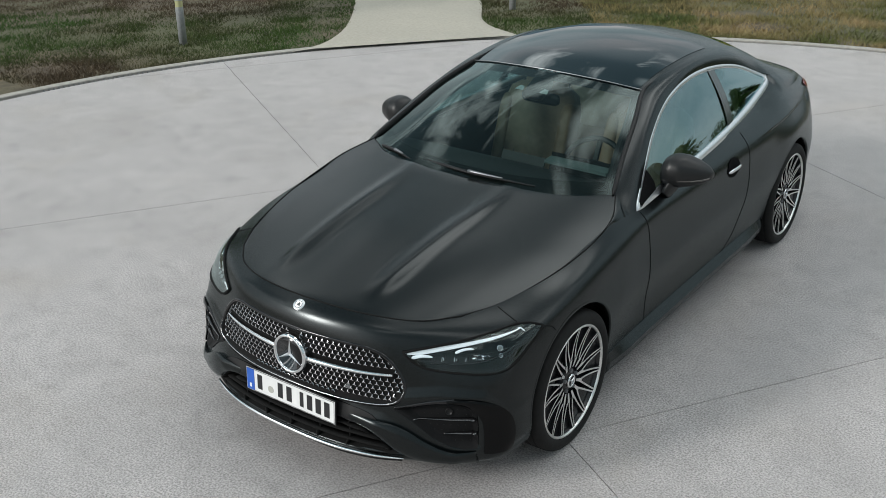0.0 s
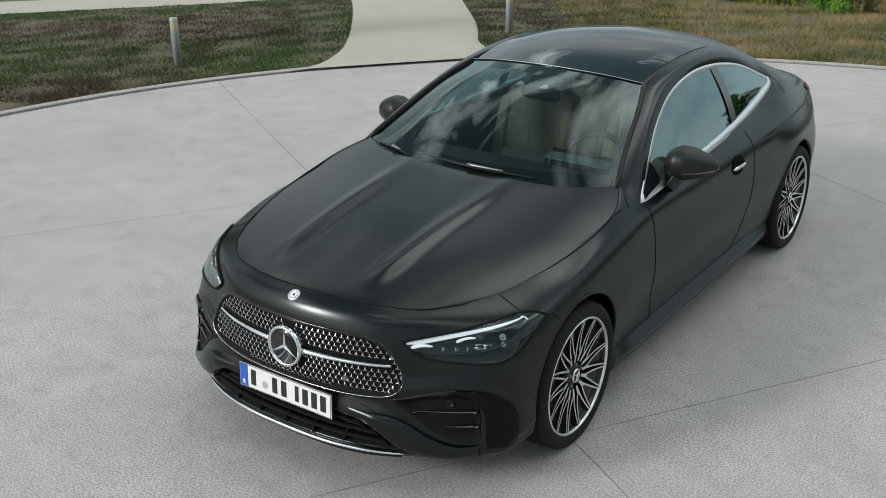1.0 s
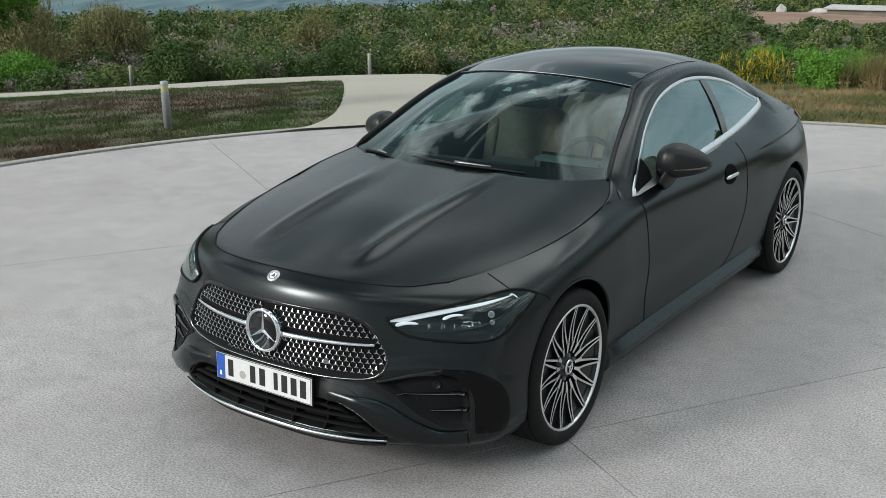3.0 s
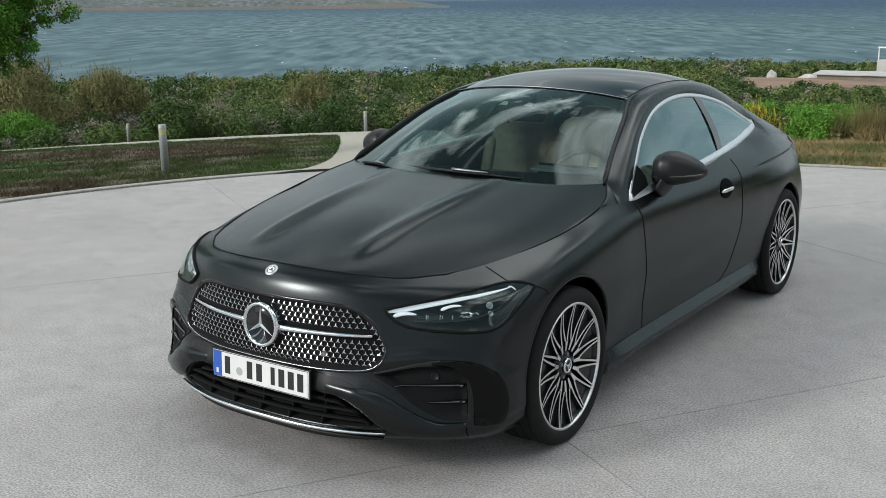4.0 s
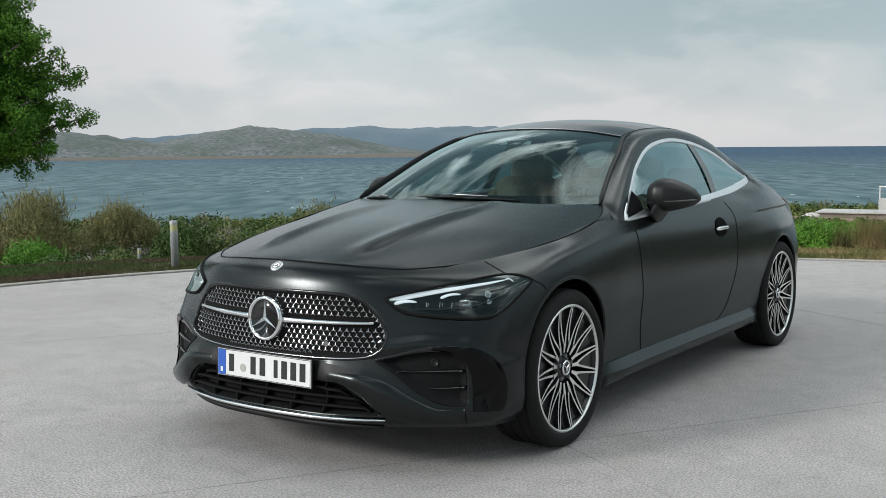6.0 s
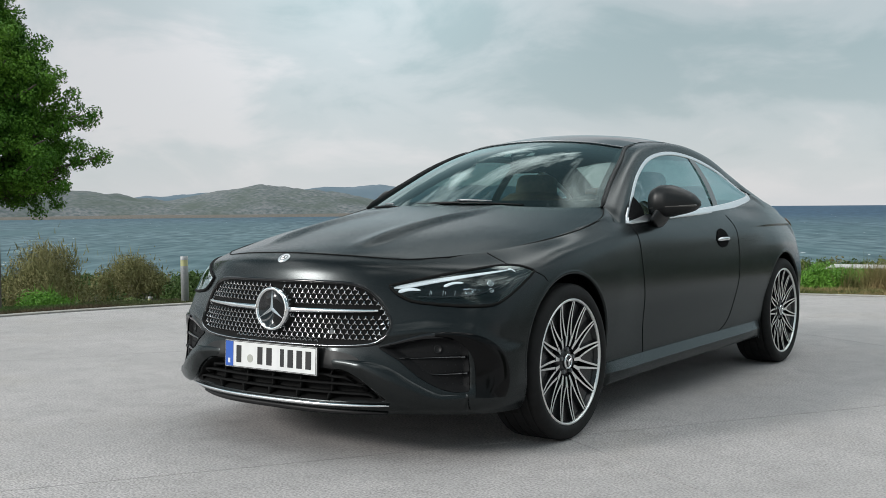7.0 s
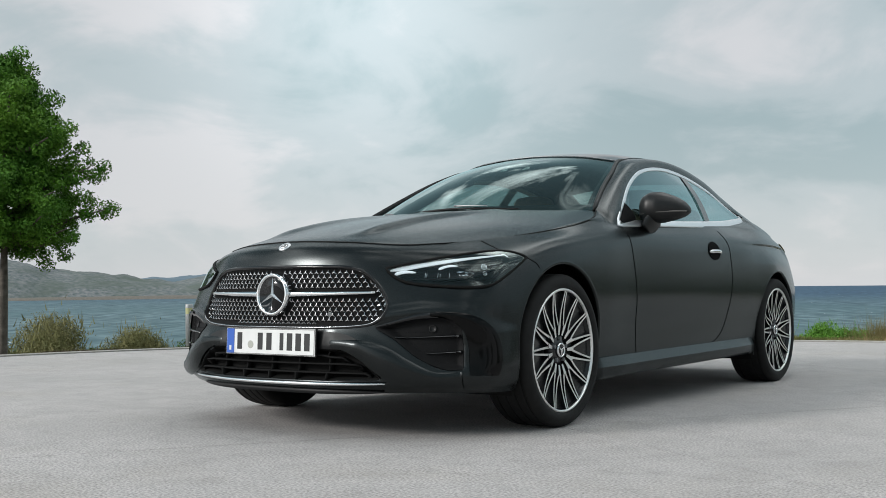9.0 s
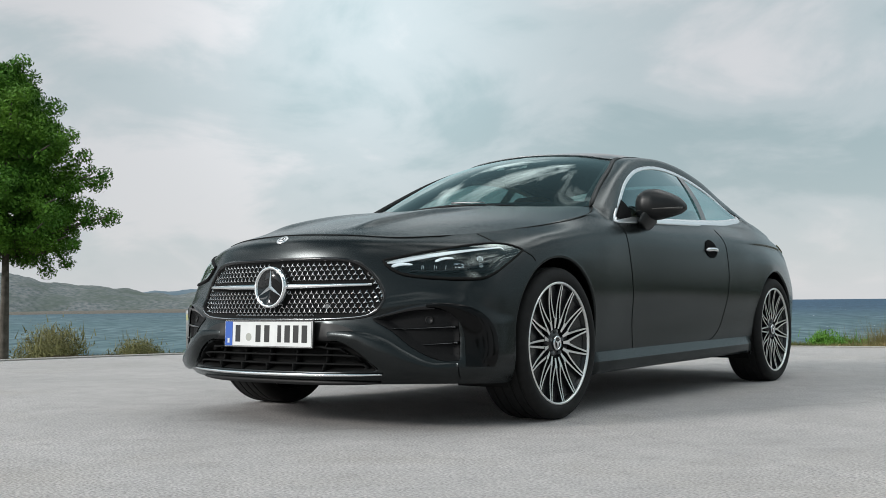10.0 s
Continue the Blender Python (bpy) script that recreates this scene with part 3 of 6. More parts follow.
WIN_TOP = [(.831, .708, .931), (.758, .919, 1.060), (.690, 1.138, 1.180), (.634, 1.408, 1.273), (.606, 1.742, 1.314), (.600, 2.098, 1.296), (.609, 2.458, 1.230), (.634, 2.759, 1.126), (.660, 2.875, 1.080)]


def build_bonnet():
    n, m = 81, 61
    P = coons(NOSE, COWL, [(-x, y, z) for x, y, z in EDGE], EDGE, n, m)
    a = np.linspace(-1, 1, n)[:, None]
    b = np.linspace(0, 1, m)[None, :]
    crown = 0.052 * (1 - a**2) * np.sin(math.pi * np.clip(b, 0, 1)) ** 0.8
    for s in (1, -1):
        ridge_x = s * (0.262 + 0.035 * b)
        fade = smooth01(b, .06, .26) * (1 - .8 * smooth01(b, .6, 1.0))
        dx = s * (P[..., 0] - ridge_x)
        crown = crown + fade * 0.021 * np.where(dx < 0, np.exp(-(dx / 0.055) ** 2), np.exp(-(dx / 0.035) ** 2))
    P[..., 2] += crown
    bonnet = shell("bonnet", P.reshape(-1, 3), grid_faces(n, m), M_PAINT, car)
    # rolled edge down into the gap
    rim = np.vstack([P[:, 0], P[-1, 1:]])
    rim = np.vstack([(P[0, 1:] )[::-1], P[:, 0], P[-1, 1:]])
    low = rim + np.array([0, 0.0, -0.02]) + np.stack([-np.sign(rim[:, 0]) * .006, 0 * rim[:, 0] + .003, 0 * rim[:, 0]], -1)
    k = len(rim)
    shell("bonnet_edge", np.vstack([rim, low]), [(i, i + 1, k + i + 1, k + i) for i in range(k - 1)], M_SEAM, bonnet)


def bulged(P, h, axis):
    n, m = P.shape[:2]
    a, b = np.linspace(-1, 1, n)[:, None], np.linspace(-1, 1, m)[None, :]
    return P + np.array(axis, float) * (h * (1 - a**2) * (1 - b**2))[..., None]


def slab(name, P, thick, mat, parent, label="", flip=False):
    """A curved pane of some thickness from a grid."""
    n, m = P.shape[:2]
    du, dv = np.gradient(P, axis=0), np.gradient(P, axis=1)
    N = np.cross(du, dv)
    N /= np.linalg.norm(N, axis=-1, keepdims=True) + 1e-12
    Q = P - N * thick * (-1 if flip else 1)
    k = n * m
    f = grid_faces(n, m) + [tuple(i + k for i in q) for q in grid_faces(n, m, True)]
    edge = [i * m for i in range(n)] + [(n - 1) * m + j for j in range(1, m)] + [i * m + m - 1 for i in range(n - 2, -1, -1)] + [j for j in range(m - 2, 0, -1)]
    A, B = P.reshape(-1, 3), Q.reshape(-1, 3)
    e, o = len(edge), 2 * k
    f += [(o + i, o + (i + 1) % e, o + e + (i + 1) % e, o + e + i) for i in range(e)]
    ob = shell(name, np.vstack([A, B, A[edge], B[edge]]), f, mat, parent, label)
    if mat in (M_GLASS, M_SIDEGLASS):
        ob.data.materials.append(M_INNER)
        n_outer = (n - 1) * (m - 1)
        for i, p in enumerate(ob.data.polygons):
            p.material_index = 0 if i < n_outer else 1
    return ob


def build_cabin():
    scr = bulged(coons(SCREEN_LOW, SCREEN_TOP, [(-x, y, z) for x, y, z in SCREEN_SIDE], SCREEN_SIDE, 41, 25), .035, (0, -.45, .9))
    screen = slab("windscreen", scr, .005, M_GLASS, car, "raked windscreen with a dark top band")
    # printed dark borders
    for j0, j1, nm in ((0, 4, "lower_band"), (22, 25, "upper_band")):
        Q = scr[:, j0:j1] + np.array([0, .006, -.012])
        shell(nm, Q.reshape(-1, 3), grid_faces(41, j1 - j0), M_SEAM, screen)
    for sl in (slice(0, 2), slice(39, 41)):
        Q = scr[sl, 3:23] + np.array([0, .006, -.012])
        shell("side_band", Q.reshape(-1, 3), grid_faces(len(Q), 20), M_SEAM, screen)
    for s in (1, -1):
        path = spline([(s * x, y, z) for x, y, z in SCREEN_SIDE + [(.538, 1.50, 1.353)]], 40)
        v, f = sweep(path, [(-.011, -.012), (.011, -.012), (.011, .012), (.007, .018), (-.007, .018), (-.011, .012)], up=(s * .45, -.30, .84), scale=np.interp(np.linspace(0, 1, 40), [0, .05, .7, 1], [.4, 1, .9, .1]))
        shell("windscreen_moulding", v, f, M_SATIN, car, "black moulding along the windscreen pillar")
    v, f = sweep(spline([(x, y, z + .006) for x, y, z in SCREEN_TOP], 60), round_prof(.0028, .0025, 8), up=(0, -.4, .9))
    shell("windscreen_top_seal", v, f, M_DISC, car, "thin pale seal above the windscreen")
    roof = coons(SCREEN_TOP, ROOF_BACK, [(-x, y, z) for x, y, z in ROOF_SIDE], ROOF_SIDE, 41, 41)
    a, b = np.linspace(-1, 1, 41)[:, None], np.linspace(0, 1, 41)[None, :]
    roof[..., 2] += .012 * (1 - a**2) * np.sin(math.pi * b)
    slab("roof_glass", roof[1:40, 0:29] + np.array([0, 0, .003]), .003, M_ROOFGLASS, car, "panoramic dark glass roof panel")
    shell("roof", roof.reshape(-1, 3), grid_faces(41, 41), M_PAINT, car)
    rear = bulged(coons(ROOF_BACK, REAR_LOW, [(-x, y, z) for x, y, z in REAR_SIDE], REAR_SIDE, 25, 21), .03, (0, .4, .9))
    pane = slab("rear_window", rear, .005, M_GLASS, car)
    deck = coons(REAR_LOW, DECK_END, [(-x, y, z) for x, y, z in DECK_SIDE], DECK_SIDE, 25, 13)
    shell("boot_lid", deck.reshape(-1, 3), grid_faces(25, 13), M_PAINT, car)
    for side in (1, -1):
        S = np.array([side, 1, 1])
        lo, hi = spline(PILLAR_LOW, 121), spline(PILLAR_HIGH, 121)
        # scuttle corner between bonnet edge, wing and pillar
        tq = np.linspace(0, 1, 25)
        e0, b0 = spline(EDGE, 241), spline(BELT, NU, mirror=True)
        ey, by = .20 + tq * .452, .20 + tq * .40
        E = np.stack([np.interp(ey, e0[:, 1], e0[:, j]) for j in range(3)], -1)
        side_b = b0[(b0[:, 1] > -.1) & (b0[:, 1] < 1.2) & (b0[:, 0] > .5)]
        Bc = np.stack([np.interp(by, side_b[:, 1], side_b[:, j]) for j in range(3)], -1)
        Bc[-1] = lo[0]
        fill = np.stack([E * (1 - w) + Bc * w + np.array([.006, 0, .008]) * math.sin(math.pi * w) * tq[:, None] for w in np.linspace(0, 1, 6)], 1) * S
        shell("scuttle_panel", fill.reshape(-1, 3), grid_faces(25, 6, side > 0), M_PAINT, car)
        rows = []
        for t in np.linspace(0, 1, 9):
            u = np.linspace(0, 1, 121)
            bulge = math.sin(math.pi * t) * (.018 * smooth01(u, 0, .10) * (1 - .35 * smooth01(u, .60, .78)) * (1 - .6 * smooth01(u, .93, 1)))
            rows.append(lo * (1 - t) + hi * t + np.stack([bulge * (1 - .55 * smooth01(u, .62, .80)), 0 * bulge, bulge * (.8 + .2 * smooth01(u, .62, .80))], -1))
        P = np.stack(rows, 1) * S
        shell("roof_pillar_panel", P.reshape(-1, 3), grid_faces(121, 9, side < 0), M_PAINT, car)
        # quarter: between the belt and the pillar panel behind the window, cheek below the window
        wl, wt = spline(WIN_LOW, 61), spline(WIN_TOP, 61)
        tt = np.linspace(0, 1, 13)[None, :, None]
        W = wl[:, None] * (1 - tt) + wt[:, None] * tt
        W[..., 0] += (.016 * np.sin(math.pi * np.linspace(0, 1, 13)))[None, :] * np.sin(math.pi * np.linspace(0, 1, 61))[:, None] ** .5
        pane = slab("side_window", W * S, .004, M_SIDEGLASS, car, "", side < 0)
            # belt filler under the window, down to the body's edge
        bl = spline(BELT, NU, mirror=True)
        bl = bl[(bl[:, 1] > .70) & (bl[:, 1] < 3.64) & (bl[:, 0] > .5)]
        wy = np.interp(bl[:, 1], wl[:, 1], np.arange(61))
        up = np.stack([np.interp(wy, np.arange(61), wl[:, j]) for j in range(3)], -1)
        up[:, 1] = bl[:, 1]
        tail_lo = lo[70:]
        rear = np.stack([np.interp(bl[:, 1], tail_lo[:, 1], tail_lo[:, j]) for j in range(3)], -1) + [.004, 0, 0]
        share = smooth01(bl[:, 1], 2.84, 2.93)[:, None]
        up = up * (1 - share) + rear * share
        swell = (.003 + .003 * smooth01(bl[:, 1], 2.7, 2.95) * (1 - smooth01(bl[:, 1], 3.3, 3.6)))[:, None] * np.array([1, 0, .8])
        Q = np.stack([bl, (bl * 2 + up) / 3 + swell * .9, (bl + up * 2) / 3 + swell * .9, up + [-.004, 0, 0]], 1) * S
        shell("belt_panel", Q.reshape(-1, 3), grid_faces(len(bl), 4, side < 0), M_PAINT, car)
        # bright frame round the window
        loop = np.vstack([wl, wt[::-1][1:-1]]) * S
        nrm = np.tile(np.array([side * .9, 0, .42]), (len(loop), 1))
        sc = np.array([1.45 + (.40 + .60 * smooth01(p[1], 1.3, 2.3)) * (i < 61) * (1 - .4 * smooth01(p[1], 2.6, 2.86)) for i, p in enumerate(loop)])
        v, f = sweep(loop, [(-.010, -.006), (.010, -.006), (.010, .0035), (.0085, .005), (-.0085, .005), (-.010, .0035)], closed=True, up=nrm, scale=sc)
        shell("window_trim", v, f, M_SATINCHROME, car, "satin chrome strip round the side windows")
        # gloss pillar between front and rear side windows, and the black sail of the mirror
        def on_win(yb, t):
            iw = np.interp(yb, wl[:, 1], np.arange(61))
            it = np.interp(yb, wt[:, 1], np.arange(61))
            A = np.array([np.interp(iw, np.arange(61), wl[:, j]) for j in range(3)])
            B = np.array([np.interp(it, np.arange(61), wt[:, j]) for j in range(3)])
            p = A * (1 - t) + B * t
            p[0] += .02 * math.sin(math.pi * t) + .004
            return p
        v = [on_win(yy, t) * S for t in np.linspace(0, 1, 9) for yy in (1.975 + .045 * t, 2.065 + .045 * t)]
        shell("centre_pillar", v, [(2 * i, 2 * i + 1, 2 * i + 3, 2 * i + 2) for i in range(8)], M_PILLARGLOSS, car)
        v = [on_win(yy, t) * S for yy in np.linspace(.735, .925, 6) for t in np.linspace(.02, .98, 5)]
        shell("mirror_sail", v, grid_faces(6, 5), M_INKBLACK, car)


M_INKBLACK = material("sail_black", (0.006, 0.006, 0.0065), 0.8, Specular_IOR_Level=0.05)
build_body()
build_bonnet()
build_cabin()


# ---------------------------------------------------------------- wheels
def build_wheel():
    w = empty("wheel")
    # tyre with grooves in the tread and a rounded shoulder
    prof = [(.098, .266), (.112, .274), (.119, .287), (.120, .302), (.116, .318), (.107, .329), (.098, .3345)]
    for g in (.075, .030, -.018, -.063):
        prof += [(g + .008, .3368), (g + .0045, .3365), (g + .004, .329), (g - .004, .329), (g - .0045, .3365), (g - .008, .3368)]
    prof += [(-.098, .3345), (-.112, .324), (-.120, .300), (-.112, .270), (-.098, .262)]
    v, f = revolve(prof, 96)
    shell("tyre", v, f, M_RUBBER, w, "black low-profile tyre")
    # rim: bright flange, dark barrel
    v, f = revolve([(.100, .2600), (.109, .2612), (.1125, .2640), (.1125, .2705), (.108, .2740), (.098, .2720)], 96)
    shell("rim_flange", v, f, M_ALLOY, w, "machined bright rim edge")
    v, f = revolve([(.104, .2610), (.088, .254), (.082, .250), (.078, .251), (.070, .246), (.064, .247), (.02, .238), (-.10, .240), (-.11, .262)], 72)
    shell("rim", v, f, M_RIMBLACK, w)
    v, f = revolve([(.012, .02), (.012, .17), (-.010, .17), (-.010, .02)], 64)
    shell("brake_disc", v, f, M_DISC, w)
    bm = block((.05, .10, .13), pose(.015, .145, .03))
    part("brake_caliper", bm, M_CALIPER, w, "", False, .012)
    # fifteen forked spokes: a chunky root at the hub splits to two neighbouring points of the rim
    step = 2 * math.pi / 15

    def bar(p0, p1, w0, w1, x0, x1, depth, n=6, dip=.006):
        p0, p1 = np.array(p0), np.array(p1)
        d = (p1 - p0) / np.linalg.norm(p1 - p0)
        q = np.array([-d[1], d[0]])
        vs = []
        for k in range(n + 1):
            t = k / n
            c, w = p0 + (p1 - p0) * t, w0 + (w1 - w0) * t
            xf = x0 + (x1 - x0) * t - dip * math.sin(math.pi * t)
            for sgn, dx, ww in ((-1, 0, 1), (1, 0, 1), (1, -depth, 1.25), (-1, -depth, 1.25)):
                vs.append((xf + dx, *(c + q * sgn * w * ww)))
        fs = [(4 * i + c, 4 * i + (c + 1) % 4, 4 * i + 4 + (c + 1) % 4, 4 * i + 4 + c) for i in range(n) for c in range(4)]
        return vs, fs + [(0, 1, 2, 3), (4 * n, 4 * n + 1, 4 * n + 2, 4 * n + 3)]

    def polar(r, a, off=0.0):
        return (-r * math.sin(a) + off * math.cos(a), r * math.cos(a) + off * math.sin(a))

    mesh = bpy.data.meshes.new("spoke")
    vs, fs, bright = [], [], []
    pieces = [bar(polar(.066, 0), polar(.112, 0), .0060, .0098, .0880, .0952, .022, 4, 0)]
    for s in (-1, 1):
        pieces.append(bar(polar(.098, 0, -s * .0036), polar(.2625, s * step / 2, s * .0062), .0052, .0036, .0925, .1085, .016))
    for v, f in pieces:
        n = (len(v) // 4 - 1) * 4
        bright += [i % 4 == 0 and i < n for i in range(len(f))]
        fs += [tuple(i + len(vs) for i in q) for q in f]
        vs += v
    # dark floor between the two prongs
    floor = [(.070, *polar(.10, 0)), (.088, *polar(.262, step / 2)), (.088, *polar(.262, -step / 2))]
    bright.append(False)
    fs.append((len(vs), len(vs) + 1, len(vs) + 2))
    vs += floor
    mesh.from_pydata(vs, [], fs)
    mesh.materials.append(M_ALLOY)
    mesh.materials.append(M_RIMBLACK)
    for p, b in zip(mesh.polygons, bright):
        p.material_index = 0 if b else 1
    for k in range(15):
        ob = new("spoke", mesh)
        ob.parent = w
        ob.matrix_basis = pose(0, 0, 0, 24 * k + 6)
    # hub: dark ring, five bolts, cap with a plain ring
    v, f = revolve([(.05, .0), (.086, .0), (.088, .034), (.080, .062), (.070, .070), (.05, .072)], 48)
    shell("hub", v, f, M_RIMBLACK, w)
    v, f = revolve([(.0885, .0), (.095, .0), (.096, .026), (.093, .034), (.088, .034)], 40)
    cap = shell("hub_cap", v, f, M_BLACK, w)
    v, f = revolve([(.094, .024), (.0985, .026), (.0985, .031), (.094, .033)], 40)
    shell("hub_ring", v, f, M_CHROME, cap)
    bm = bmesh.new()
    for k in range(3):
        rod(.0055, .001, .024, pose(0, 0, 0, 120 * k + 180) @ pose(.0975, 0, .012), 6, bm)
    part("hub_spokes", bm, M_CHROME, cap)
    for k in range(5):
        a = 2 * math.pi * k / 5 + .3
        part("wheel_bolt", rod(.009, .009, .012, pose(.088, .052 * math.cos(a), .052 * math.sin(a), 0, 90, 0), 6), M_CALIPER, w)
    return w


wheel = build_wheel()
HUB_X = .905 - .098
wheel.parent = car
wheel.matrix_basis = pose(HUB_X, 0, WHEEL_R)
for xx, yy, turn in ((HUB_X, AXLE_R, 0), (-HUB_X, 0, 180), (-HUB_X, AXLE_R, 180)):
    copy_thing(wheel, pose(xx, yy, WHEEL_R, 0, 0, turn))


# ---------------------------------------------------------------- front of the car
GRILLE_CURVES = [spline([(*p, 0) for p in row], 201)[:, :2] for row in (GRILLE_TOP_ROW, GRILLE_LOW_ROW)]


def grille_edge(t, k=1.0):
    """A point (x, z) of the grille's outline, t from 0 to 1 anticlockwise from its end at +x."""
    c, u = (GRILLE_CURVES[0], t * 2) if t <= .5 else (GRILLE_CURVES[1], t * 2 - 1)
    x, z = (float(np.interp(u * 200, np.arange(201), c[:, j])) for j in (0, 1))
    return x * k, .572 + (z - .572) * k


def build_grille():
    n = 61
    top = [grille_edge(t) for t in np.linspace(.5, 0, 31)]
    bot = [grille_edge(t) for t in np.linspace(.5, 1, 31)]
    v, f = drape(from_front, top, bot, 81, 21, .004)
    grille = shell("grille", v, f, M_SEAM, car, "black grille set with small bright studs")
    loop = [on_even(*grille_edge(t), -0.002) for t in np.linspace(0, 1, 160, endpoint=False)]
    v, f = sweep([p for p, _ in loop], [(-.008, -.014), (.008, -.014), (.006, .005), (-.006, .005)], closed=True, up=np.array([q for _, q in loop]))
    shell("grille_surround", v, f, M_BLACK, grille)
    low = [on_even(*grille_edge(t, .985), 0.002) for t in np.linspace(.56, .94, 90)]
    v, f = sweep([p for p, _ in low], round_prof(.0024, .0024, 8), up=np.array([q for _, q in low]))
    shell("grille_lower_trim", v, f, M_STUD, grille)
    # stud: three tapered arms
    vs, fs = [], []
    for k in range(3):
        a = radians(90 + 120 * k)
        c, s = math.cos(a), math.sin(a)
        arm = [(0, -.0024, .0035), (0, .0024, .0035), (.0102, .0009, .0005), (.0102, -.0009, .0005), (0, -.0034, -.004), (0, .0034, -.004), (.0120, .0016, -.004), (.0120, -.0016, -.004)]
        o = len(vs)
        vs += [(p * c - q * s, -h, p * s + q * c) for p, q, h in arm]
        fs += [tuple(o + i for i in q) for q in ((0, 1, 2, 3), (0, 3, 7, 4), (1, 5, 6, 2), (3, 2, 6, 7), (0, 4, 5, 1))]
    stud = bpy.data.meshes.new("grille_stud")
    stud.from_pydata(vs, [], fs)
    stud.materials.append(M_STUD)
    sx, sz = .0272, .0195
    for row in range(-8, 9):
        for col in range(-21, 22):
            x, z = (col + (row % 2) * .5) * sx, .580 + row * sz
            if inside(np.array([x]), np.array([z]), GRILLE_POLY, .014)[0] < .95 or math.hypot(x, z - .588) < .098:
                continue
            if abs(z - .590) < .0115 and .08 < abs(x) < .47:
                continue
            p, nrm = from_front(x, z, .010)
            ob = new("grille_stud", stud)
            ob.parent = grille
            ob.matrix_basis = Matrix.Translation(p) @ (Vector((0, -1, 0)).rotation_difference(nrm)).to_matrix().to_4x4()
    # bright bars either side of the badge
    for s in (1, -1):
        xs = np.linspace(.092, .468, 30)
        path, sc = [], []
        for x in xs:
            p = from_front(s * x, .586 + .004 * (x / .468), .020)[0]
            path.append(p)
            sc.append(1.25 - .65 * (x - .092) / .376)
        prof = [(-.008, -.009), (.012, -.007), (.014, 0), (.012, .008), (-.008, .010)] if s > 0 else [(-.008, -.009), (.010, -.006), (.012, 0), (.010, .007), (-.008, .010)]
        v, f = sweep(path, prof, up=(0, 0, 1), scale=sc)
        shell("grille_bar", v, f, M_CHROME, grille, "polished chrome bar")
    # round badge: black dish, bright ring, three plain rays
    m = pose(0, -.874, .588, -3, 0, 0) @ pose(0, 0, 0, 0, 0, -90)
    v, f = revolve([(-.02, .0), (.004, .0), (.004, .078), (-.04, .094)], 56)
    badge = shell("round_badge", [m @ Vector(p) for p in v], f, M_BLACK, grille)
    v, f = revolve([(-.004, .0745), (.008, .076), (.0125, .081), (.010, .0885), (-.006, .0905), (-.03, .0905)], 72)
    shell("badge_ring", [m @ Vector(p) for p in v], f, M_CHROME, badge, "polished ring")
    bm = bmesh.new()
    for k in range(3):
        a = radians(90 + 120 * k)
        c, s = math.cos(a), math.sin(a)
        tip = bm.verts.new(m @ Vector((.0045, c * .077, s * .077)))
        base = [bm.verts.new(m @ Vector((.0045, -s * w + c * d, c * w + s * d))) for w, d in ((-.0080, .005), (.0080, .005))]
        ctr = bm.verts.new(m @ Vector((.012, 0, 0)))
        bm.faces.new((base[0], tip, ctr))
        bm.faces.new((ctr, tip, base[1]))
    part("badge_rays", bm, M_SATINCHROME, badge)
    # small badge on the nose
    p, nrm = cast((0, -1.112, 1.09), (0, .72, -.69), .0)
    mm = Matrix.Translation(p) @ Vector((1, 0, 0)).rotation_difference(nrm).to_matrix().to_4x4()
    v, f = revolve([(-.002, .0), (.003, .0), (.0035, .020), (.0042, .0262), (-.002, .0275)], 40)
    nb = shell("nose_badge", [mm @ Vector(q) for q in v], f, M_SATINCHROME, car, "small round silver badge on the nose")
    v, f = revolve([(.0036, .0145), (.0046, .0150), (.0046, .0175), (.0036, .018)], 40)
    shell("nose_badge_ring", [mm @ Vector(q) for q in v], f, M_CALIPER, nb)
    bm = bmesh.new()
    for k in range(3):
        rod(.0030, .0008, .013, mm @ pose(.0042, 0, 0, 120 * k + 60, 0, 0) @ pose(0, 0, .0068), 6, bm)
    part("nose_badge_rays", bm, M_CALIPER, nb)
    v, f = revolve([(.0, 0), (.003, 0), (.003, .0075), (0, .009)], 20)
    cam_p, cam_n = from_front(.285, .505, .008)
    part("radar_sensor", rod(.010, .010, .004, Matrix.Translation(cam_p) @ pose(0, 0, 0, 90), 20), M_CALIPER, grille)


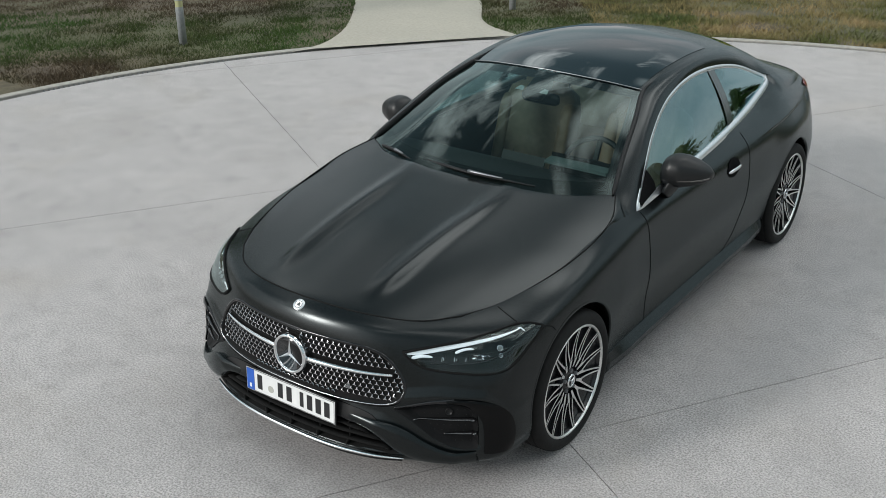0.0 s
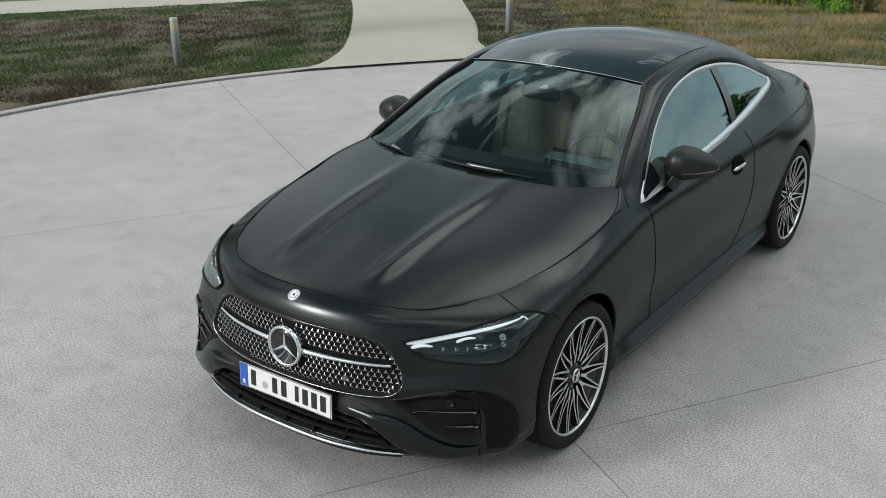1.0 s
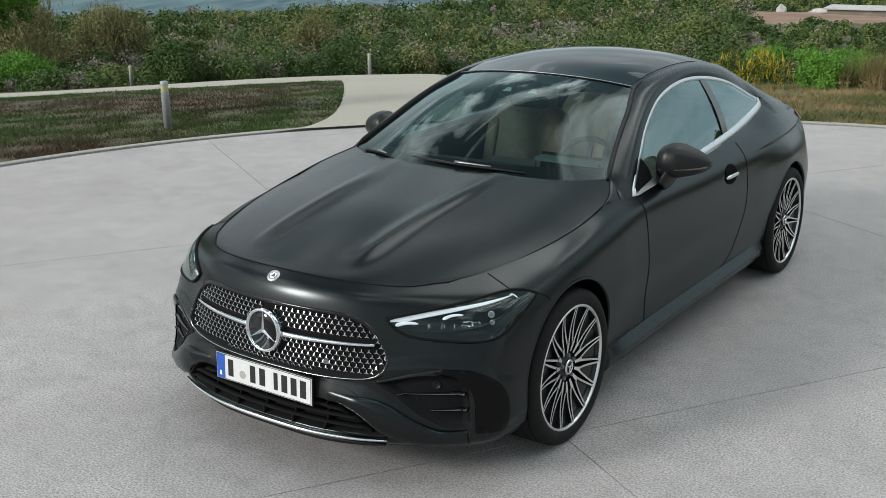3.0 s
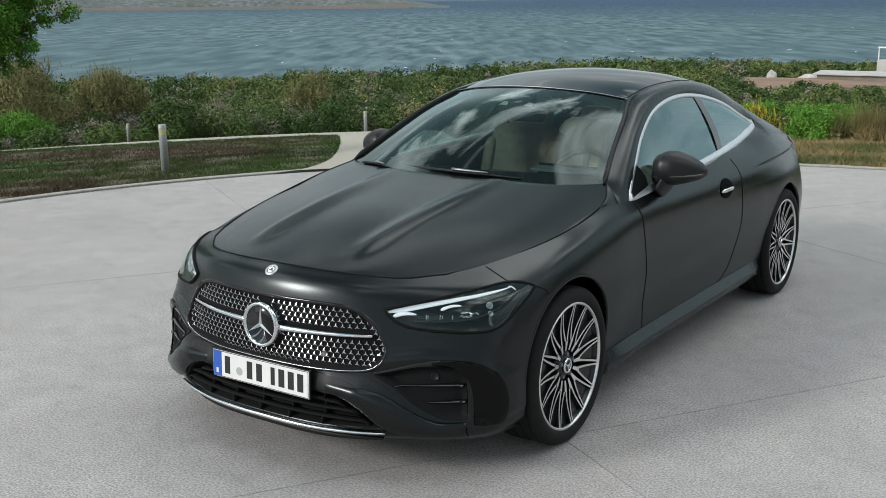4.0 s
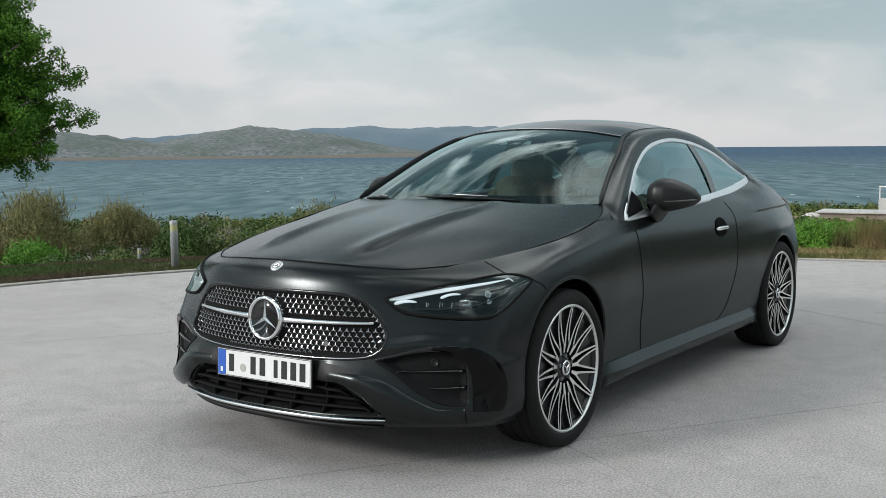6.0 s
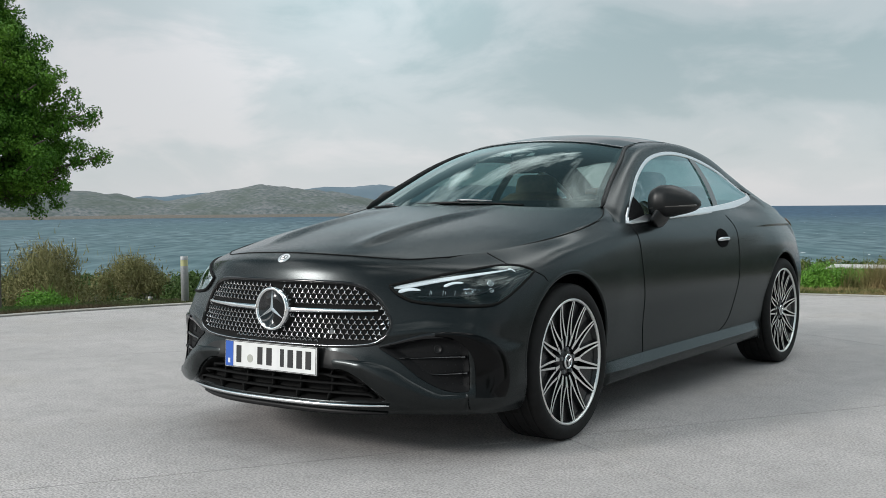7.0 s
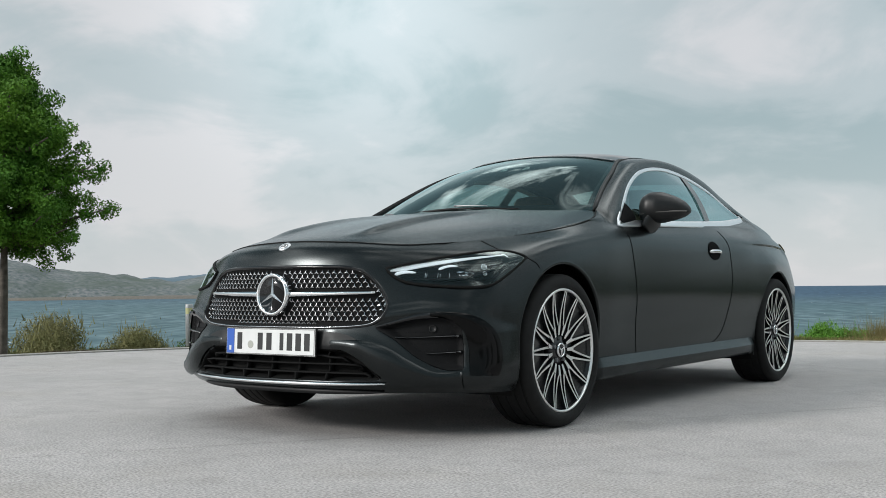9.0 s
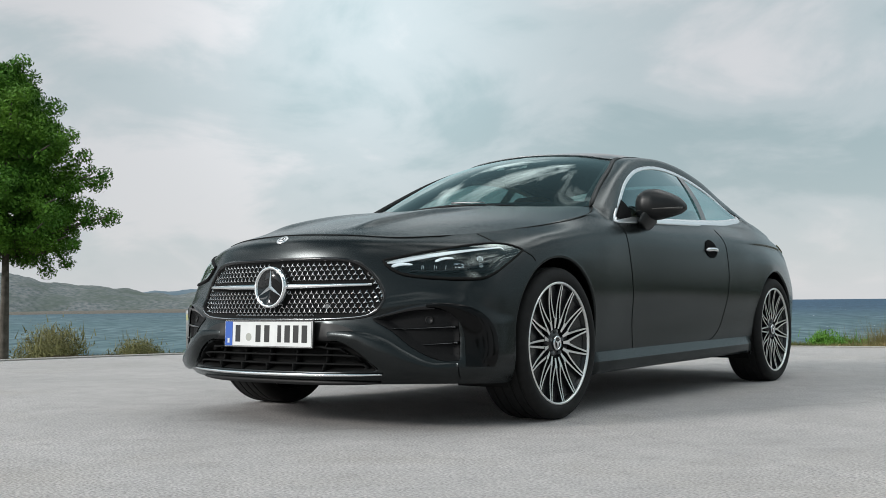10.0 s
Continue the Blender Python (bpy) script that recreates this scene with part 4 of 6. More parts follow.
def build_plate():
    row = [(-.47, .374), (-.40, .418), (-.28, .436), (0, .440), (.28, .436), (.40, .418), (.47, .374)]
    v, f = drape(from_front, row, [(x * .96, .366) for x, z in row], 61, 9, .003)
    shell("plate_panel", v, f, M_SATIN, car, "satin black panel behind the plate")
    base = pose(0, -.888, .390, -2.0, 0, 0)
    plate = part("number_plate", block((.524, .008, .118), base), M_SATIN, car, "white European plate in a black holder", False, .003)
    part("plate_face", block((.516, .002, .110), base @ pose(0, -.0046, 0)), M_WHITE, plate)
    part("plate_band", block((.044, .002, .104), base @ pose(-.2335, -.0062, 0)), M_BLUE, plate)
    bm = block((.012, .001, .020), base @ pose(-.2335, -.0076, -.030))
    part("band_bar", bm, M_WHITE, plate)
    # plain bars in place of the characters
    for x, w in ((-.178, .036), (-.055, .036), (-.003, .038), (.070, .026), (.116, .038), (.165, .038), (.214, .038)):
        part("plate_bar", block((w * .8, .0014, .072), base @ pose(x, -.0060, .001)), M_INK, plate)
    part("plate_seal", rod(.017, .017, .0014, base @ pose(-.112, -.006, -.014, 90), 24), M_GREYINK, plate)
    # raised black rim
    bm = bmesh.new()
    for sx, sz, px, pz in ((.508, .0022, 0, .0525), (.508, .0022, 0, -.0525), (.0022, .106, .254, 0), (.0022, .106, -.254, 0)):
        block((sx, .0012, sz), base @ pose(px, -.0059, pz), bm)
    part("plate_rim", bm, M_INK, plate)


def build_intakes():
    # lower intake: dark duct, slats and uprights
    v, f = drape(from_front, [(-.53, .252), (-.44, .330), (-.37, .362), (0, .366), (.37, .362), (.44, .330), (.53, .252)],
                 [(-.53, .246), (-.44, .240), (-.3, .238), (0, .236), (.3, .238), (.44, .240), (.53, .246)], 61, 11, .003)
    duct = shell("lower_intake", v, f, M_SEAM, car, "dark lower air intake with slats")
    for z, xw in ((.336, .40), (.302, .455), (.268, .50)):
        path = [from_front(x, z, .030)[0] for x in np.linspace(-xw, xw, 41)]
        v, f = sweep(path, [(-.016, -.0045), (.018, -.003), (.018, .003), (-.016, .0045)])
        shell("intake_slat", v, f, M_SEAM, duct)
    for x in (-.30, -.15, 0, .15, .30):
        path = [from_front(x, z, .018)[0] for z in np.linspace(.24, .36, 9)]
        v, f = sweep(path, [(-.003, -.014), (.003, -.014), (.003, .016), (-.003, .016)], up=(0, -1, 0))
        shell("intake_upright", v, f, M_SEAM, duct)
    # bright blade along the chin
    path = [from_front(x, .226 + .006 * (x / .54) ** 2, .010)[0] for x in np.linspace(-.545, .545, 61)]
    sc = [.8 - .45 * abs(t) ** 3 for t in np.linspace(-1, 1, 61)]
    v, f = sweep(path, [(-.012, -.007), (.012, -.009), (.016, -.002), (.013, .007), (-.012, .009)], scale=sc)
    shell("chin_trim", v, f, M_CHROME, car, "polished chrome strip along the chin")
    path = [from_front(x, .196, .004)[0] for x in np.linspace(-.52, .52, 61)]
    v, f = sweep(path, [(-.02, -.012), (.006, -.012), (.010, .008), (-.02, .012)], scale=[1 - .7 * abs(t) ** 4 for t in np.linspace(-1, 1, 61)])
    shell("chin_lip", v, f, M_SATIN, car)
    for s in (1, -1):
        top = [(s * x, z) for x, z in ((.497, .454), (.58, .478), (.68, .496), (.755, .486), (.795, .452))]
        bot = [(s * x, z) for x, z in ((.499, .448), (.575, .402), (.655, .334), (.74, .288), (.806, .285))]
        v, f = drape(from_front, top, bot, 45, 17, .003)
        cheek = shell("side_intake", v, f, M_CHEEK, car, "black textured side intake")
        # painted blade that sweeps from under the plate down to the corner
        top_c = spline([(.30, .402, 0), (.40, .400, 0), (.49, .391, 0), (.56, .366, 0), (.635, .318, 0), (.715, .278, 0), (.805, .274, 0)], 48)[:, :2]
        low_c = spline([(.30, .372, 0), (.385, .357, 0), (.455, .318, 0), (.53, .252, 0), (.61, .222, 0), (.71, .212, 0), (.805, .210, 0)], 48)[:, :2]
        v = []
        for n, (p, q) in enumerate(zip(top_c, low_c)):
            u = n / 47
            e = min(1, 4 * u) * min(1, .35 + 5 * (1 - u))
            rows_b = [(0, -.030), (0, .020 * e), (0, .020 * e), (.10, .0255 * e), (.35, .027 * e), (.70, .020 * e), (.93, .011 * e), (.93, .011 * e), (1.0, -.020)]
            v += [tuple(on_even(s * (p[0] + (q[0] - p[0]) * w), p[1] + (q[1] - p[1]) * w, h)[0]) for w, h in rows_b]
        f = []
        for n in range(47):
            for c in (0, 2, 3, 4, 5, 7):
                f.append((n * 9 + c, (n + 1) * 9 + c, (n + 1) * 9 + c + 1, n * 9 + c + 1))
        f.append(tuple(47 * 9 + c for c in range(9)))
        shell("bumper_blade", v, f, M_PAINT, car, "painted blade under the side intake")
        # fins
        for a, b in (((.572, .409), (.792, .420)), ((.675, .348), (.800, .356))):
            pts = [from_front(s * (a[0] + (b[0] - a[0]) * t), a[1] + (b[1] - a[1]) * t, .006 + .008 * t)[0] for t in np.linspace(0, 1, 16)]
            v, f = sweep(pts, [(-.010, -.006), (.014, -.0015), (.014, .0015), (-.010, .006)], scale=np.linspace(.25, 1, 16) if True else None)
            shell("intake_fin", v, f, M_FIN, cheek)
        # gloss surround: a thin brow over the top, a broad cheek down the outer side
        pts = [on_even(s * x, z, .0) for x, z in spline([(.497, .456, 0), (.55, .470, 0), (.61, .487, 0), (.66, .498, 0), (.72, .504, 0)], 30)[:, :2]]
        v, f = sweep([p for p, _ in pts], [(-.016, -.006), (.016, -.006), (.013, .006), (-.013, .006)], up=np.array([q for _, q in pts]), scale=np.linspace(.25, 1, 30))
        shell("intake_brow", v, f, M_BLACK, cheek)
        outer = spline([(.155, .513, 0), (.24, .515, 0), (.33, .497, 0), (.405, .448, 0), (.440, .375, 0), (.440, .305, 0), (.425, .258, 0)], 40)[:, :2]
        inner = spline([(.155, .499, 0), (.215, .491, 0), (.262, .464, 0), (.292, .420, 0), (.304, .370, 0), (.306, .310, 0), (.304, .262, 0)], 40)[:, :2]
        P = np.array([[tuple(on_even_corner(a[0] + (b[0] - a[0]) * w, a[1] + (b[1] - a[1]) * w, .006 * math.sin(math.pi * w) + .007, s)[0]) for w in np.linspace(0, 1, 9)] for a, b in zip(outer, inner)])
        P = fair(P.reshape(-1, 3), 40, 9).reshape(40, 9, 3)
        n_mid = np.cross(P[21, 4] - P[20, 4], P[20, 5] - P[20, 4])
        slab("intake_surround", P, .014, M_SURROUND, cheek, "gloss black intake surround", n_mid @ np.array([LAMP_OUTWARD.x * s, LAMP_OUTWARD.y, 0]) < 0)
        p, n = from_front(s * .690, .447, .004)
        rot = Vector((0, 0, 1)).rotation_difference(n).to_matrix().to_4x4()
        v = [Matrix.Translation(p) @ rot @ Vector((y_, z_, x_)) for x_, y_, z_ in revolve([(0, .016), (.004, .0155), (.004, .0125), (.002, .012), (.003, .0)], 28)[0]]
        shell("parking_sensor", v, revolve([(0, .016), (.004, .0155), (.004, .0125), (.002, .012), (.003, .0)], 28)[1], M_SATIN, cheek)
        # nubs of the textured field
        bm = bmesh.new()
        for i in range(26):
            for j in range(8):
                x, z = .60 + i * .0125 + (j % 2) * .006, .29 + j * .024
                if inside(np.array([x]), np.array([z]), SIDE_INTAKE, .012)[0] < 1 or (i * 7 + j * 3) % 2:
                    continue
                bmesh.ops.create_icosphere(bm, subdivisions=1, radius=.0022, matrix=Matrix.Translation(from_front(s * x, z, .004)[0]))
        tagged(part("intake_texture", bm, M_SATIN, cheek), kind="stuff")


def build_lamps():
    for s in (1, -1):
        k = dict(side=s)
        rng = random.Random(4)
        v, f = drape(from_corner, LAMP_TOP, LAMP_LOW, 61, 17, lambda a, b: .003 - .040 * min(1, 5 * min(a, 1 - a), 4 * min(b, 1 - b)), **k)
        v = fair(v, 61, 17)
        lamp = shell("headlamp", v, f, M_LAMPBASE, car, "slim dark headlamp with a bright upper light strip")

        def strip(name, a, b, w0, w1, lift, mat):
            pts = [on_even_corner(a[0] + (b[0] - a[0]) * t, a[1] + (b[1] - a[1]) * t + .006 * math.sin(math.pi * t), lift, **k) for t in np.linspace(0, 1, 24)]
            v, f = sweep([p for p, _ in pts], [(-1, -.15), (1, -.15), (.8, .12), (-.8, .12)], up=np.array([q for _, q in pts]), scale=np.interp(np.linspace(0, 1, 24), [0, .10, .85, 1], [w0 * .3, w0, w1, w1 * .3]))
            shell(name, v, f, mat, lamp)

        def facing(p0, z0, lift):
            c, n = on_even_corner(p0, z0, lift, **k)
            return Matrix.Translation(c) @ Vector((0, -1, 0)).rotation_difference(n).to_matrix().to_4x4()

        # light guides: long upper strip that hooks down at its outer end, two short strips below
        strip("light_strip", (.014, .684), (.495, .752), .0115, .0056, -.004, M_DRL)
        strip("light_strip_end", (.485, .753), (.515, .741), .0040, .0030, -.004, M_DRL)
        strip("short_light_strip", (.030, .669), (.115, .676), .0078, .0050, -.004, M_DRL)
        strip("third_light_strip", (.205, .692), (.285, .706), .0064, .0044, -.010, M_DRL)
        # shelf under the modules, clear fins, facetted reflectors and the lens
        pts = [on_even_corner(p, z, -.020, **k) for p, z in spline([(.10, .652, 0), (.22, .652, 0), (.34, .664, 0), (.46, .700, 0)], 20)[:, :2]]
        v, f = sweep([p for p, _ in pts], [(-.002, -.012), (.002, -.012), (.002, .012), (-.002, .012)], up=np.array([q for _, q in pts]))
        shell("lamp_shelf", v, f, M_BLACK, lamp)
        for p0, h in ((.150, .018), (.156, .012), (.200, .018), (.209, .010), (.246, .016)):
            part("clear_fin", block((.0022, .010, h), facing(p0, .668, -.014)), M_CLEARFIN, lamp)
        for n in range(14):
            p0, z0 = rng.uniform(.27, .345), rng.uniform(.664, .684)
            size = (rng.uniform(.004, .013), .004, rng.uniform(.002, .005))
            part("reflector", block(size, facing(p0, z0, -.014) @ pose(0, 0, 0, rng.uniform(-25, 25), rng.uniform(-30, 30), rng.uniform(-35, 35))), M_CHROME, lamp)
        for p0, z0, r in ((.395, .703, .0105), (.395, .676, .0075)):
            m = facing(p0, z0, -.012)
            bm = bmesh.new()
            bmesh.ops.create_uvsphere(bm, u_segments=20, v_segments=12, radius=r, matrix=m @ Matrix.Diagonal((1, .5, 1, 1)))
            part("projector_lens", bm, M_GLASSPALE, lamp, "", True)
            ring = [m @ Vector((r * 1.15 * math.cos(a), 0, r * 1.15 * math.sin(a))) for a in np.linspace(0, 2 * math.pi, 24, endpoint=False)]
            v, f = sweep(ring, round_prof(.0016, .0016, 6), closed=True, up=m.to_3x3() @ Vector((0, -1, 0)))
            shell("lens_ring", v, f, M_CHROME, lamp)
        v, f = drape(on_even_corner, LAMP_TOP, LAMP_LOW, 61, 17, lambda a, b: .0045 + .010 * a * (1 - a) * 4 * b * (1 - b), **k)
        v = fair(v, 61, 17)
        shell("lens_cover", v, f, M_LENSCOVER, lamp)
        # dark joint round the lamp
        loop = list(spline([(*p, 0) for p in LAMP_TOP], 40)[:, :2]) + list(spline([(*p, 0) for p in LAMP_LOW], 40)[::-1][1:-1, :2])
        hits = [from_corner(a, b, .003, **k) for a, b in loop]
        v, f = sweep([p for p, _ in hits], [(-.0060, -.008), (.0060, -.008), (.0045, .005), (-.0045, .005)], closed=True, up=np.array([q for _, q in hits]))
        shell("lamp_joint", v, f, M_SEAM, lamp)


def build_gaps():
    for s in (1, -1):
        k = dict(side=s)
        for pts in ([(.716, .925), (.735, .80), (.760, .65), (.795, .45), (.826, .275)],
                    [(2.068, .955), (2.066, .80), (2.062, .66), (2.03, .50), (1.96, .37), (1.84, .302), (1.70, .292)],
                    [(.826, .280), (1.1, .284), (1.4, .287), (1.70, .292)]):
            v, f = drape_line(from_side, pts, 60, .0022, .0018, **k)
            shell("door_gap", v, f, M_SEAM, car)
        v, f = drape_line(from_side, [(-.262, .738), (-.235, .725), (-.215, .715), (-.200, .695)], 16, .0022, .0018, **k)
        shell("wing_gap", v, f, M_SEAM, car)
        # nose panel joint from the lamp to the bonnet
        pts = [cast((s * 1.8, -1.6, 1.75), Vector((s * x, y, z)) - Vector((s * 1.8, -1.6, 1.75)), 0.0) for x, y, z in spline([(.85, -.36, .762), (.79, -.36, .785), (.705, -.34, .802)], 14)]
        v, f = sweep([p for p, _ in pts], [(-.002, -.002), (.002, -.002), (.0016, .0018), (-.0016, .0018)], up=np.array([q for _, q in pts]))
        shell("nose_gap", v, f, M_SEAM, car)
    edge = [(-x, y, z) for x, y, z in spline(EDGE, 60)[::-1]] + [tuple(p) for p in spline(NOSE, 80)[1:-1]] + [tuple(p) for p in spline(EDGE, 60)]
    v, f = sweep(np.array(edge) + [0, 0, .0005], [(-.0032, -.004), (.0032, -.004), (.0026, .0018), (-.0026, .0018)])
    shell("bonnet_gap", v, f, M_SEAM, car)


def build_mirrors():
    for s in (1, -1):
        rings, n = [], 28
        # stations outwards: x, centre y, centre z, half depth, half height
        st = [(.806, 1.086, 1.014, .070, .058), (.822, 1.080, 1.020, .094, .076), (.862, 1.078, 1.027, .106, .088), (.914, 1.087, 1.030, .107, .084),
              (.972, 1.106, 1.026, .090, .064), (1.014, 1.124, 1.021, .064, .042), (1.038, 1.140, 1.016, .026, .015)]
        st = spline([p[:3] for p in st], 25), np.array([[np.interp(t, np.arange(7), [p[j] for p in st]) for j in (3, 4)] for t in np.linspace(0, 6, 25)])
        v, f = [], []
        for c, (hd, hh) in zip(*st):
            for a in np.linspace(0, 2 * math.pi, n, endpoint=False):
                cy, cz = math.cos(a), math.sin(a)
                yy = math.copysign(abs(cy) ** .75, cy) * hd
                zz = math.copysign(abs(cz) ** .80, cz) * hh * (1 if cz > 0 else .92)
                if cy > 0:
                    yy *= .62
                v.append((s * c[0], c[1] + yy, c[2] + zz))
        f = [(i * n + c, i * n + (c + 1) % n, (i + 1) * n + (c + 1) % n, (i + 1) * n + c) for i in range(24) for c in range(n)]
        f += [tuple(range(n)), tuple(24 * n + c for c in range(n))]
        mirror = shell("door_mirror", v, f, M_BLACK2, car, "dark gloss door mirror housing")
        # foot on the door
        path = spline([(s * .846, 1.005, .905), (s * .852, 1.022, .928), (s * .860, 1.044, .952), (s * .868, 1.062, .980)], 14)
        v, f = sweep(path, round_prof(.030, .078, 16), up=(0, 1, 0), scale=np.linspace(.72, 1.15, 14))
        shell("mirror_foot", v, f, M_BLACK2, mirror)
        # lamp strip along the lower edge of the housing
        path = []
        for (cx, cy0, cz0), (hd, hh) in list(zip(*st))[3:24]:
            path.append((s * cx, cy0 - hd * .93, cz0 - hh * .30))
        v, f = sweep(np.array(path), round_prof(.0045, .0055, 8))
        shell("turn_signal", v, f, M_SIGNAL, mirror)
        v = [(s * (.920 + .078 * math.cos(a)), 1.152 + .01 * math.cos(a), 1.032 + .052 * math.sin(a)) for a in np.linspace(0, 2 * math.pi, 28, endpoint=False)]
        shell("mirror_glass", v, [tuple(range(28))], M_CHROME, mirror)


def build_handles():
    for s in (1, -1):
        k = dict(side=s)
        top = [(1.735 + .18 * t, .824 + .056 * math.sin(math.pi * t) ** .55) for t in np.linspace(0, 1, 9)]
        bot = [(1.735 + .18 * t, .818 - .044 * math.sin(math.pi * t) ** .55) for t in np.linspace(0, 1, 9)]
        v, f = drape(from_side, top, bot, 25, 9, .0035, **k)
        # black cup laid flat; its darkness includes the shade of the uncut recess
        cup = shell("door_handle", v, f, M_INKBLACK, car, "flush black handle cup with a chrome pull")
        path = [from_side(1.742 + .168 * t, .818 + .003 * math.sin(math.pi * t), .004 + .016 * math.sin(math.pi * t) ** .5, **k)[0] for t in np.linspace(0, 1, 24)]
        v, f = sweep(path, round_prof(.007, .011, 12), up=(0, 0, 1), scale=np.interp(np.linspace(0, 1, 24), [0, .1, .9, 1], [.4, 1, 1, .4]))
        shell("handle_pull", v, f, M_CHROME, cup, "polished pull")


def build_wipers():
    for a, mid, b in (((-.31, .490, 1.022), (.05, .432, 1.031), (.39, .485, 1.018)), ((-.62, .565, 1.008), (-.48, .510, 1.016), (-.36, .470, 1.008))):
        path = np.array(spline([a, mid, b], 30))
        v, f = sweep(path, [(-.010, -.006), (.010, -.006), (.007, .005), (-.007, .005)], scale=np.interp(np.linspace(0, 1, 30), [0, .05, .55, 1], [.6, 1, .9, .3]))
        wip = shell("wiper", v, f, M_SATIN, car, "black wiper at the foot of the windscreen")
        v, f = sweep(path[14:23] + [0, -.010, .012], [(-.009, -.005), (.009, -.005), (.006, .005), (-.006, .005)], scale=np.linspace(1, .5, 9))
        shell("wiper_arm", v, f, M_DISC, wip, "bright metal end of the wiper arm")
    v = np.vstack([np.array(spline(COWL, 41)) + [0, -.01, -.006], np.array(spline(SCREEN_LOW, 41)) + [0, .03, -.004]])
    shell("cowl", v, [(i, i + 1, 41 + i + 1, 41 + i) for i in range(40)], M_SATIN, car)


# ---------------------------------------------------------------- inside the car
def soft_block(size, m, seg=5, k=.5):
    """A cushion-like rounded block as a bmesh."""
    bm = bmesh.new()
    bmesh.ops.create_cube(bm, size=2)
    bmesh.ops.subdivide_edges(bm, edges=bm.edges[:], cuts=seg, use_grid_fill=True)
    for v in bm.verts:
        c = v.co
        r = (abs(c.x) ** 5 + abs(c.y) ** 5 + abs(c.z) ** 5) ** .2
        c /= r
        v.co = m @ Vector((c.x * size[0] / 2, c.y * size[1] / 2, c.z * size[2] / 2))
    return bm


def build_seat(x):
    seat = part("seat_cushion", soft_block((.50, .52, .18), pose(x, 1.50, .52, 6)), M_TAN, car, "tan leather front seat")
    part("seat_back", soft_block((.50, .17, .66), pose(x, 1.80, .78, -17)), M_TAN, seat, "", True)
    part("headrest", soft_block((.27, .11, .20), pose(x, 1.905, 1.115, -12)), M_TAN, seat, "", True)
    for s in (1, -1):
        part("seat_bolster", soft_block((.09, .15, .50), pose(x + s * .215, 1.775, .77, -17)), M_TAN, seat, "", True)
        part("headrest_post", rod(.008, .008, .16, pose(x + s * .06, 1.885, 1.03, -12), 10), M_DISC, seat)
        path = spline([(x + s * .09, 1.63, .52), (x + s * .10, 1.70, .72), (x + s * .105, 1.77, .92), (x + s * .06, 1.81, 1.06)], 16)
        v, f = sweep(path, round_prof(.006, .006, 6))
        shell("seat_seam", v, f, M_SATIN, seat)
    for f in seat.data.polygons:
        f.use_smooth = True


